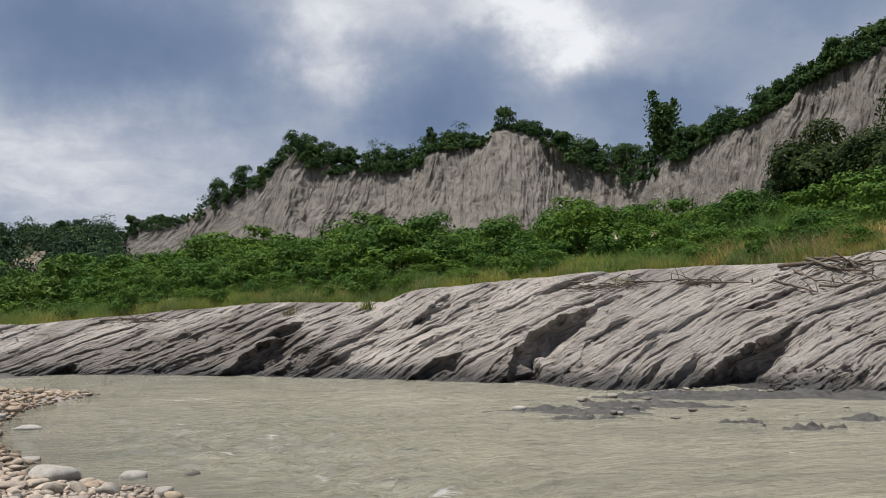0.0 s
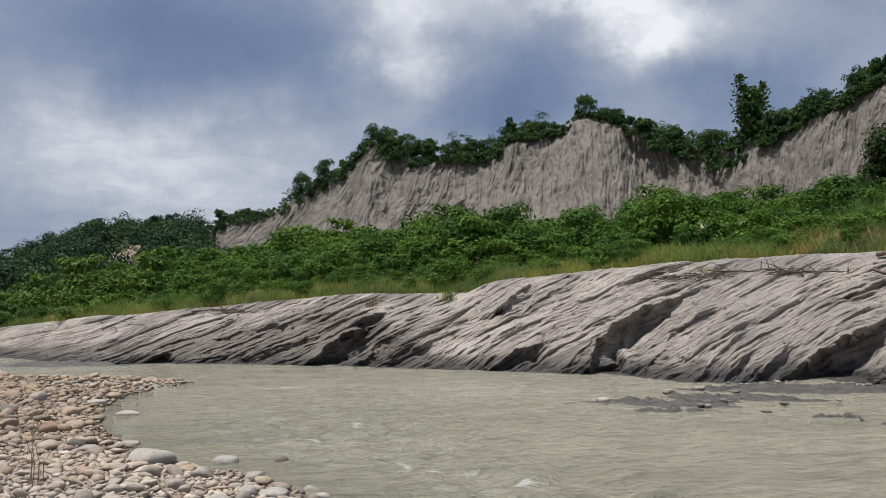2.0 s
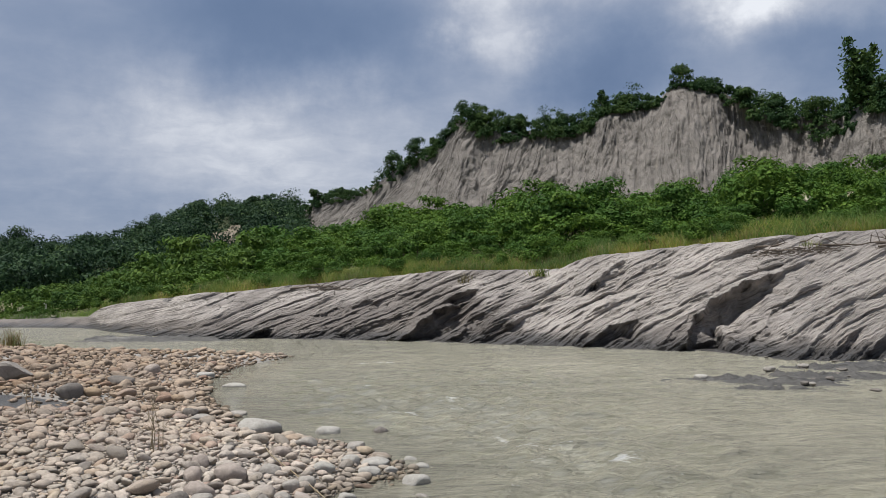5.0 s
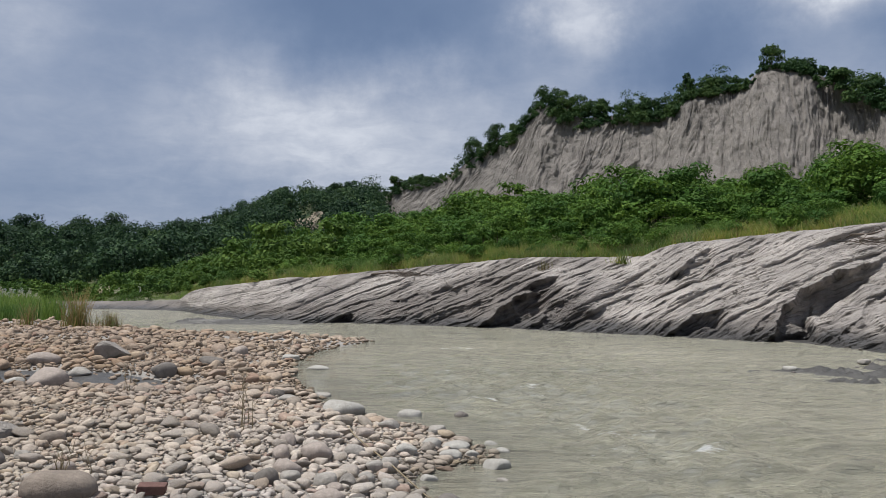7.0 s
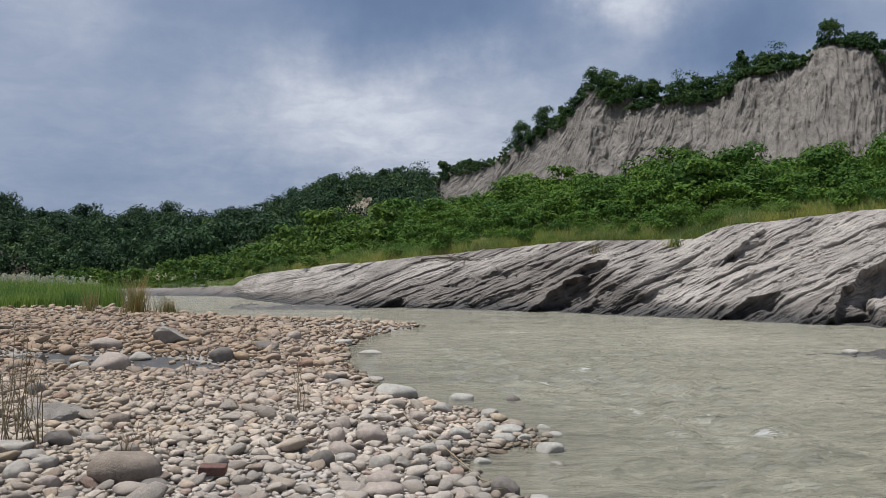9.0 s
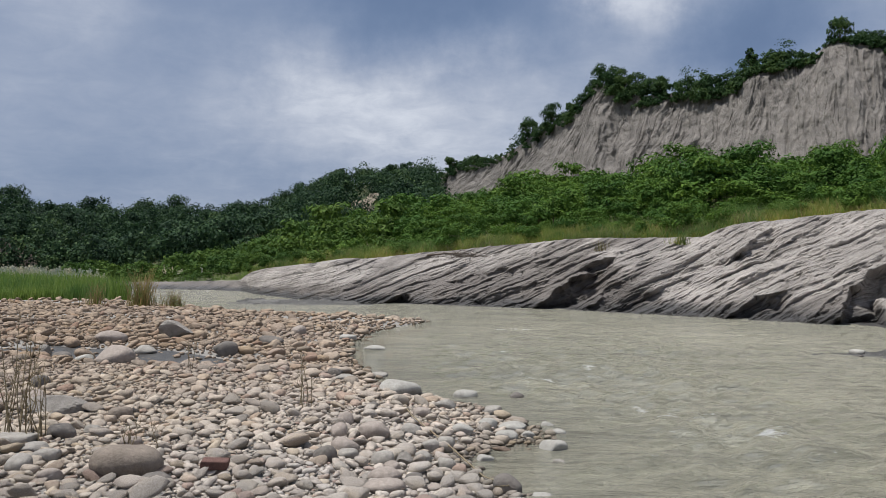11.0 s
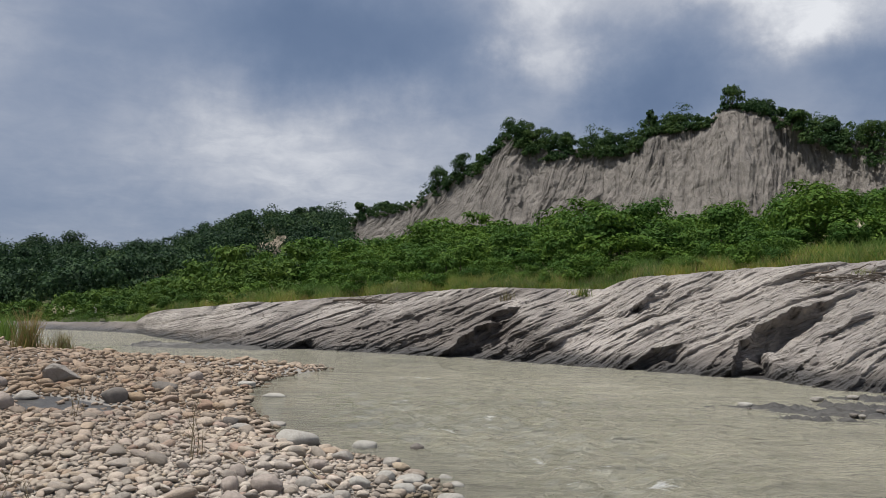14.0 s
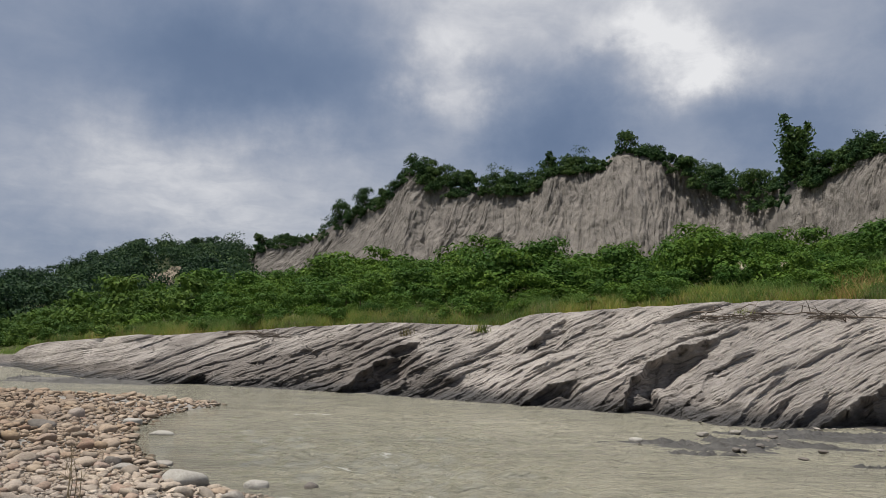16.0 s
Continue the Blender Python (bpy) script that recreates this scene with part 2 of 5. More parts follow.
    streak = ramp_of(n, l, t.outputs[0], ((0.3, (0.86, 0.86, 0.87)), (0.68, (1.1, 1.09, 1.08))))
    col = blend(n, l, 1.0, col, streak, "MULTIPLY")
    # shade inside the cracks, put into the colour
    crack_shade = ramp_of(n, l, crack, ((0.0, (0.42, 0.41, 0.41)), (1.0, (1.0, 1.0, 1.0))))
    l.new(blend(n, l, 1.0, col, crack_shade, "MULTIPLY"), b.inputs["Base Color"])
    return m


def leaf_material(name, a, b_, c, through_light=0.35, random_by="island", mottle=0.25, deep=0.7):
    m, n, l, b, out = material(name)
    if random_by == "island":
        rnd = n.new("ShaderNodeNewGeometry").outputs["Random Per Island"]
    else:
        rnd = n.new("ShaderNodeObjectInfo").outputs["Random"]
    col = ramp_of(n, l, rnd, ((0.0, a), (0.55, b_), (1.0, c)))
    oi = n.new("ShaderNodeObjectInfo")
    hv = ramp_of(n, l, oi.outputs["Random"], ((0.0, (0.62, 0.72, 0.78)), (0.5, (1.0, 1.0, 1.0)), (1.0, (1.14, 1.08, 0.92))))
    col = blend(n, l, 1.0, col, hv, "MULTIPLY")
    patch = ramp_of(n, l, tex(n, l, mottle, 4), ((0.38, (deep, deep + 0.08, deep + 0.12)), (0.62, (1.95 - deep, 1.82 - deep, 1.65 - deep))))
    col = blend(n, l, 1.0, col, patch, "MULTIPLY")
    l.new(col, b.inputs["Base Color"])
    b.inputs["Roughness"].default_value, b.inputs["Specular IOR Level"].default_value = 0.65, 0.12
    tr, mx = n.new("ShaderNodeBsdfTranslucent"), n.new("ShaderNodeMixShader")
    l.new(col, tr.inputs[0])
    mx.inputs[0].default_value = through_light
    l.new(b.outputs[0], mx.inputs[1]), l.new(tr.outputs[0], mx.inputs[2]), l.new(mx.outputs[0], out.inputs[0])
    return m


def stone_material(name, by_island):
    m, n, l, b, _ = material(name)
    rnd = n.new("ShaderNodeNewGeometry").outputs["Random Per Island"] if by_island else n.new("ShaderNodeObjectInfo").outputs["Random"]
    col = ramp_of(n, l, rnd, ((0.0, (0.235, 0.213, 0.195)), (0.16, (0.335, 0.302, 0.276)), (0.32, (0.28, 0.26, 0.242)), (0.46, (0.36, 0.322, 0.292)), (0.56, (0.2, 0.186, 0.172)), (0.68, (0.39, 0.36, 0.33)), (0.8, (0.32, 0.278, 0.25)), (0.88, (0.305, 0.265, 0.215)), (0.95, (0.235, 0.18, 0.16)), (1.0, (0.45, 0.425, 0.4))))
    spot = ramp_of(n, l, tex(n, l, 14.0, 9, 0.75), ((0.3, (0.66, 0.65, 0.64)), (0.65, (1.12, 1.11, 1.1))))
    col = blend(n, l, 1.0, col, spot, "MULTIPLY")
    zone = ramp_of(n, l, tex(n, l, 0.35, 3, coords="Object" if by_island else "Object"), ((0.35, (1.0, 1.0, 1.0)), (0.65, (1.14, 1.1, 1.0))))
    col = blend(n, l, 1.0, col, zone, "MULTIPLY")
    # away from the water the stones are stained tan
    geo, sp, mr = n.new("ShaderNodeNewGeometry"), n.new("ShaderNodeSeparateXYZ"), n.new("ShaderNodeMapRange")
    l.new(geo.outputs["Position"], sp.inputs[0]), l.new(sp.outputs[0], mr.inputs[0])
    mr.inputs["From Min"].default_value, mr.inputs["From Max"].default_value = -1.0, -6.0
    col = blend(n, l, mr.outputs[0], blend(n, l, 1.0, col, (1.46, 1.44, 1.41), "MULTIPLY"), blend(n, l, 1.0, col, (1.1, 1.035, 0.965), "MULTIPLY"))
    # darker and browner with growing y
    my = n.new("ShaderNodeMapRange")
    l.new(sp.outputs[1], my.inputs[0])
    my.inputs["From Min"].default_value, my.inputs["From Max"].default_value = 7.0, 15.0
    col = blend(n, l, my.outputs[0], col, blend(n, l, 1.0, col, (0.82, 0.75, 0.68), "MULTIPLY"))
    f = height_of(n, l, 0.02, 0.1)
    col = blend(n, l, f, blend(n, l, 1.0, col, (0.42, 0.41, 0.38), "MULTIPLY"), col)
    l.new(col, b.inputs["Base Color"])
    b.inputs["Roughness"].default_value, b.inputs["Specular IOR Level"].default_value = 0.85, 0.3
    bump(n, l, b, tex(n, l, 30.0, 9, 0.75), 0.8, 0.03)
    return m


def height_of(n, l, low, high):
    geo, sep, mr = n.new("ShaderNodeNewGeometry"), n.new("ShaderNodeSeparateXYZ"), n.new("ShaderNodeMapRange")
    l.new(geo.outputs["Position"], sep.inputs[0]), l.new(sep.outputs[2], mr.inputs[0])
    mr.inputs["From Min"].default_value, mr.inputs["From Max"].default_value = low, high
    return mr.outputs[0]


def plain_material(name, a, b_, scale=3.0, rough=0.85, bump_by=0.3, bump_at=0.02):
    m, n, l, b, _ = material(name)
    grain = ramp_of(n, l, tex(n, l, scale * 5, 8, 0.75), ((0.3, (0.76, 0.75, 0.74)), (0.68, (1.12, 1.12, 1.11))))
    l.new(blend(n, l, 1.0, ramp_of(n, l, tex(n, l, scale, 8, 0.65), ((0.3, a), (0.7, b_))), grain, "MULTIPLY"), b.inputs["Base Color"])
    b.inputs["Roughness"].default_value, b.inputs["Specular IOR Level"].default_value = rough, 0.25
    bump(n, l, b, tex(n, l, scale * 6, 6, 0.7), bump_by, bump_at)
    return m


def water_material():
    m, n, l, b, _ = material("silty_water")
    silt = ramp_of(n, l, tex(n, l, 0.12, 5, 0.55, (0.5, 1, 1), (0, 0, 35)), ((0.3, (0.37, 0.353, 0.272)), (0.7, (0.485, 0.458, 0.355))))
    streak = tex(n, l, 1.7, 8, 0.6, (0.36, 1.0, 1), (0, 0, 30), 0.3)
    near = n.new("ShaderNodeAttribute")
    near.attribute_name = "foam"
    k = n.new("ShaderNodeMath")
    k.operation = "MULTIPLY_ADD"
    fo = tex(n, l, 15.0, 7, 0.72, (0.5, 1.0, 1), (0, 0, 35), 0.5)
    l.new(near.outputs["Fac"], k.inputs[0])
    k.inputs[1].default_value = 0.47
    l.new(fo, k.inputs[2])
    froth = ramp_of(n, l, k.outputs[0], ((0.78, (0, 0, 0)), (0.93, (1, 1, 1))))
    # streaks in the colour stand in for bright and dark reflections on ripples
    col = blend(n, l, 1.0, silt, ramp_of(n, l, streak, ((0.35, (0.93, 0.93, 0.935)), (0.68, (1.07, 1.07, 1.065)))), "MULTIPLY")
    drift = tex(n, l, 0.55, 6, 0.6, (0.3, 1, 1), (0, 0, 25), 0.5)
    col = blend(n, l, 1.0, col, ramp_of(n, l, drift, ((0.36, (0.92, 0.925, 0.93)), (0.64, (1.1, 1.095, 1.08)))), "MULTIPLY")
    thread = tex(n, l, 5.5, 7, 0.62, (0.13, 1, 1), (0, 0, 18), 0.3)
    col = blend(n, l, 1.0, col, ramp_of(n, l, thread, ((0.34, (0.86, 0.865, 0.87)), (0.52, (1.0, 1.0, 1.0)), (0.68, (1.17, 1.165, 1.15)))), "MULTIPLY")
    shallow = n.new("ShaderNodeAttribute")
    shallow.attribute_name = "shallow"
    col = blend(n, l, shallow.outputs["Fac"], col, (0.125, 0.133, 0.118))
    l.new(blend(n, l, froth, col, (0.74, 0.73, 0.69)), b.inputs["Base Color"])
    rr = n.new("ShaderNodeMapRange")
    rr.inputs["To Min"].default_value, rr.inputs["To Max"].default_value = 0.07, 0.7
    l.new(froth, rr.inputs[0]), l.new(rr.outputs[0], b.inputs["Roughness"])
    b.inputs["IOR"].default_value = 1.33
    wv = n.new("ShaderNodeMath")
    wv.operation = "ADD"
    l.new(streak, wv.inputs[0]), l.new(tex(n, l, 8.0, 7, 0.65, (0.5, 1, 1), (0, 0, 40), 0.3), wv.inputs[1])
    swell = tex(n, l, 0.42, 5, 0.55, (0.35, 1, 1), (0, 0, 25), 0.4)
    ws = n.new("ShaderNodeMath")
    ws.operation = "MULTIPLY_ADD"
    l.new(swell, ws.inputs[0])
    ws.inputs[1].default_value = 2.2
    l.new(wv.outputs[0], ws.inputs[2])
    chop = n.new("ShaderNodeMath")
    chop.operation = "MULTIPLY_ADD"
    l.new(tex(n, l, 3.2, 6, 0.6, (0.28, 1, 1), (0, 0, 28), 0.4), chop.inputs[0])
    chop.inputs[1].default_value = 1.3
    l.new(ws.outputs[0], chop.inputs[2])
    comb = n.new("ShaderNodeMath")
    comb.operation = "ADD"
    l.new(thread, comb.inputs[0]), l.new(chop.outputs[0], comb.inputs[1])
    bump(n, l, b, comb.outputs[0], 1.0, 0.27)
    return m


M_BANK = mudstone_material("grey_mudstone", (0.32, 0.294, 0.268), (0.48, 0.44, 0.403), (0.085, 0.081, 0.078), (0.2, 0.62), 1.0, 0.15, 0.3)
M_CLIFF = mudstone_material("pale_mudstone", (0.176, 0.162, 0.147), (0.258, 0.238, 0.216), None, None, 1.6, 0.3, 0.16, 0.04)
M_GRAVEL = plain_material("gravel_sand", (0.17, 0.16, 0.145), (0.3, 0.28, 0.25), 6.0, 0.9, 0.8, 0.05)
M_SOIL = plain_material("grassy_soil", (0.03, 0.042, 0.016), (0.06, 0.068, 0.028), 0.6, 0.95, 0.6, 0.1)
M_TAN = plain_material("tan_sandstone", (0.15, 0.127, 0.095), (0.28, 0.245, 0.19), 0.9, 0.95, 0.6, 0.4)
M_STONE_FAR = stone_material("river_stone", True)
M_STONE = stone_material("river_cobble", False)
STONE_TONES = {"pale": ((0.31, 0.295, 0.265), (0.42, 0.40, 0.365)), "dark": ((0.13, 0.12, 0.108), (0.21, 0.185, 0.165)), "grey": ((0.26, 0.24, 0.215), (0.38, 0.352, 0.315)), "tan": ((0.27, 0.23, 0.2), (0.38, 0.325, 0.285)), "brown": ((0.19, 0.157, 0.128), (0.27, 0.225, 0.186)), "rough": ((0.22, 0.2, 0.178), (0.34, 0.312, 0.28))}
M_TONE = {k: plain_material(k + "_stone", *v, 6.0, 0.88, 1.0 if k == "rough" else 0.6, 0.03) for k, v in STONE_TONES.items()}
M_WATER = water_material()
M_LEAF = leaf_material("shrub_leaf", (0.046, 0.102, 0.016), (0.07, 0.142, 0.022), (0.112, 0.188, 0.035), 0.22)
M_LEAF_DEEP = leaf_material("deep_green_leaf", (0.034, 0.076, 0.016), (0.05, 0.105, 0.023), (0.08, 0.142, 0.034), 0.22)
M_COVER = leaf_material("yellow_ground_cover", (0.2, 0.22, 0.03), (0.3, 0.3, 0.05), (0.42, 0.37, 0.075), 0.4)
M_LEAF_DARK = leaf_material("tree_leaf", (0.026, 0.058, 0.02), (0.046, 0.092, 0.03), (0.08, 0.132, 0.042), 0.25)
M_LEAF_MID = leaf_material("broad_leaf", (0.017, 0.035, 0.011), (0.03, 0.055, 0.015), (0.085, 0.1, 0.027), 0.25, mottle=0.45)
# a little blue in the far leaf colour stands in for haze
M_LEAF_FAR = leaf_material("far_leaf", (0.018, 0.042, 0.021), (0.033, 0.068, 0.031), (0.07, 0.118, 0.05), 0.2, mottle=0.16, deep=0.5)
M_GRASS = leaf_material("tall_grass", (0.17, 0.22, 0.05), (0.27, 0.3, 0.09), (0.4, 0.38, 0.17), 0.45)
M_GRASS_GREEN = leaf_material("green_grass", (0.12, 0.2, 0.042), (0.17, 0.27, 0.065), (0.25, 0.34, 0.11), 0.45)
M_DRY = leaf_material("dry_reed", (0.2, 0.15, 0.07), (0.3, 0.23, 0.11), (0.4, 0.33, 0.18), 0.25)
M_PLUME = leaf_material("white_plume", (0.52, 0.46, 0.34), (0.6, 0.54, 0.42), (0.68, 0.62, 0.5), 0.3)
M_BARK = plain_material("bark", (0.07, 0.055, 0.04), (0.14, 0.115, 0.09), 8.0)
M_MUD = plain_material("wet_mud", (0.05, 0.048, 0.046), (0.1, 0.096, 0.09), 5.0, 0.45, 0.5, 0.04)
M_BRICK = plain_material("red_brick", (0.1, 0.055, 0.046), (0.17, 0.095, 0.08), 30.0)
M_DRIFT = plain_material("driftwood", (0.075, 0.06, 0.047), (0.17, 0.138, 0.11), 10.0)


# ---------------------------------------------------------------- plan
# by azimuth (degrees right of +y): where the rock bank meets the water, and its upper edge
water_r = knots("-24:97 -20:90 -17:85 -14.9:79 -14.1:75 -13.7:69.5 -13:64.5 -12:60 -10.4:53.5 -7.2:46.5 -3.75:46 0:43.8 2.7:42.4 6:40.4 9.3:38.4 13:36.2 17.8:34.1 21:32.6 24.9:31.3 28:29.8 30.5:28 32.6:26.6 34.5:26.6 36.6:27.4 40.2:28.6 45.3:26.2 49.3:25.7 56:25 66:24.5")
top_el = knots("-24:-0.66 -20:-0.63 -14.6:-0.57 -14.1:-0.2 -13.6:0.08 -12.6:0.3 -10:0.62 -7.3:0.98 -5.7:1.05 -2.6:1.36 3:1.9 10.8:2.5 17.0:2.5 18.2:2.95 19.4:3.35 21.8:3.55 27:4.0 34.3:4.42 39.2:4.58 44.4:4.6 47.4:4.8 49.9:5.15 56:5.6 66:5.8")
top_back = knots("-24:3 -14:3 -13:4.5 -10:6 -5:7 5:8 15:8.5 20:9 30:10.5 34:12 42:11 50:11 66:11")
shrub_r = knots("-24:135 -20:130 -15:122 -8:104 0:88 10:80 18:76 26:70 34:64 42:62 50:60 66:58")
belt_el = knots("-24:-0.3 -21:0.4 -18:1.2 -15.7:1.7 -13.1:2.3 -8.9:3.85 -5.3:4.75 -2.7:4.9 2.6:5.9 7.3:7.15 9.9:7.0 14.6:7.8 17.8:8.15 21.4:7.6 23.8:7.7 27.1:8.1 29.5:9.0 33.8:8.9 36.8:8.7 39.4:8.7 43:8.8 49.3:8.8 66:8.8")


def shrub_z(az):
    """Height of the ground at the back of the shrub belt, a shrub's height below its skyline."""
    return np.maximum(1.75 + shrub_r(az) * np.tan(np.radians(belt_el(az))) - 2.4, 0.6)


crest_el = knots("-6:5.0 -1.4:5.9 0:7.25 3.2:7.95 6.1:9.75 8:10.7 9.1:11.4 9.8:12.7 10.3:13.1 11.5:12.7 13.4:12.1 15.8:12.15 18.7:12.2 20:13.0 20.7:13.3 23.9:13.6 24.8:14.3 25.4:14.65 26.4:14.6 28.4:13.9 31.1:12.45 33.8:11.9 35.4:11.85 36.9:12.3 39.5:13.2 42.5:14.25 45:15.4 46.8:16.8 49.1:17.4 50.7:18 56:19 66:20")
crest_r = knots("-6:290 0:245 10:192 18:181 25:172 31:168 34:166 37:154 45:136 51:126 66:112")


def bank_top(az):
    r = water_r(az) + top_back(az)
    return r, 1.75 + r * np.tan(np.radians(top_el(az)))


# lower edge of the gravel bar against the water, from behind the camera round the spit to the far reach
SHORE = [(5, -30), (2.6, -8), (1.9, 0), (1.3, 4), (0.75, 5.6), (0.35, 6.6), (0.1, 7.4), (0.3, 8.0), (0.95, 8.3), (1.0, 8.8), (0.7, 9.6), (0.35, 10.5), (-0.3, 11.2), (-0.95, 12.0), (-1.45, 14.0), (-2.1, 16.6), (-2.5, 19.5),
         (-2.3, 23.5), (-1.6, 26.5), (-0.7, 29.2), (-2.2, 30.3), (-5.0, 31.5), (-9.0, 34.5), (-14.6, 41), (-20, 51), (-29, 70), (-36, 86), (-50, 104), (-80, 130), (-200, 200)]
BAR = np.array(SHORE + [(-400, 100), (-400, -300), (5, -300)], float)


def bar_inside(x, y):
    """Signed distance to the gravel bar's edge: positive on the bar."""
    x, y = np.asarray(x, float), np.asarray(y, float)
    best, inside = np.full(x.shape, 1e9), np.zeros(x.shape, bool)
    for (ax, ay), (bx, by) in zip(BAR, np.roll(BAR, -1, 0)):
        t = np.clip(((x - ax) * (bx - ax) + (y - ay) * (by - ay)) / ((bx - ax) ** 2 + (by - ay) ** 2), 0, 1)
        best = np.minimum(best, np.hypot(x - ax - t * (bx - ax), y - ay - t * (by - ay)))
        if ay != by:
            hit = ((ay > y) != (by > y)) & (x < (bx - ax) * (y - ay) / (by - ay) + ax)
            inside ^= hit
    return np.where(inside, best, -best)


def bar_z(x, y):
    d = bar_inside(x, y)
    up = 0.34 * (1 - np.exp(-np.maximum(d, 0) / 2.4)) + 0.012 * np.clip(d - 6, 0, 40)
    dip = 0.2 * np.exp(-(((x + 6.1) / 2.7) ** 2 + ((y - 14.9 + 0.25 * (x + 6.1)) / 1.3) ** 2))
    return np.where(d > 0, up - dip + 0.03 * pn(x * 0.5, y * 0.5, 3), np.maximum(0.35 * d, -0.7))


def ground_z(az, r):
    """Height of the land by azimuth and distance."""
    rw = water_r(az)
    rt, zt = bank_top(az)
    rs, zs = shrub_r(az), shrub_z(az)
    x, y = np.sin(np.radians(az)) * r, np.cos(np.radians(az)) * r
    near = bar_z(x, y)
    t = np.clip((r - rt) / (rs - rt), 0, 1)
    back = zt - 0.12 + (zs - zt) * t + 0.6 * pn(x * 0.06, y * 0.06, 5) * t + 0.035 * np.clip(r - rs, 0, 120)
    under = -1.2 + (zt - 0.5) * np.clip((r - rw - 2.5) / (rt - rw - 1.5), 0, 1)
    far = np.where(r > rt + np.interp(az, [-12, -8], [3.0, 0.6]), back, np.where(r > rw, under, -0.7))
    right = np.where(r > rw, far, near)
    left = near + 1.1 * smooth(70, 150, r)
    return left + (right - left) * smooth(-27, -22.5, az)


# ---------------------------------------------------------------- large structure
def ground_sheet():
    az = np.concatenate([np.arange(-180, -42, 4.0), np.arange(-42, 70, 0.7), np.arange(70, 181, 3.0)])
    az[-1] = 180.0
    r = np.concatenate([[0.0], np.geomspace(0.8, 160, 170), np.geomspace(170, 4500, 30)])
    A, R = np.meshgrid(az, r)
    z = ground_z(A, R)
    behind = smooth(75, 120, np.abs(A))
    x, y = np.sin(np.radians(A)) * R, np.cos(np.radians(A)) * R
    z = z + (bar_z(x, y) - z) * behind * (A > 0)
    z = np.where(R > 500, np.minimum(z, 12), z)
    v = polar(A, R, z).reshape(-1, 3)
    ob = new("ground", mesh_from("ground", v, grid_faces(len(r), len(az)), M_GROUND))
    tagged(ob, "grassy soil and gravel ground along a river valley", "ground", kind="structure")


def ground_material():
    m, n, l, b, _ = material("valley_ground")
    f = height_of(n, l, 0.5, 1.3)
    gravel = ramp_of(n, l, tex(n, l, 9.0, 8, 0.7), ((0.3, (0.16, 0.148, 0.132)), (0.7, (0.34, 0.315, 0.285))))
    soil = ramp_of(n, l, tex(n, l, 0.6, 8, 0.65), ((0.3, (0.055, 0.075, 0.02)), (0.7, (0.13, 0.135, 0.045))))
    l.new(blend(n, l, f, gravel, soil), b.inputs["Base Color"])
    b.inputs["Roughness"].default_value = 0.95
    bump(n, l, b, tex(n, l, 12.0, 8, 0.7), 0.8, 0.05)
    return m


M_GROUND = ground_material()
ground_sheet()


# standing riffles: x:y:half-length:half-width:strength
RIFFLES = "2.1:8.85:0.55:0.13:1.0 3.35:8.7:0.5:0.12:0.65 1.5:13.0:0.35:0.12:1.0 2.0:25.5:0.9:0.24:0.9 2.1:21.3:0.5:0.18:0.9 2.5:10.6:0.3:0.12:0.7 1.6:7.5:0.4:0.11:0.8 3.2:12.3:0.3:0.12:0.7 2.3:14.6:0.35:0.12:0.6 2.7:9.7:0.3:0.09:0.7 1.0:18.0:0.5:0.18:0.6 9.7:11.4:0.5:0.12:0.5 9.3:9.8:0.5:0.09:0.5 7.7:13.9:0.4:0.12:0.4 -1.6:27.5:1.2:0.30:0.6 4.6:17.0:0.6:0.18:0.5"


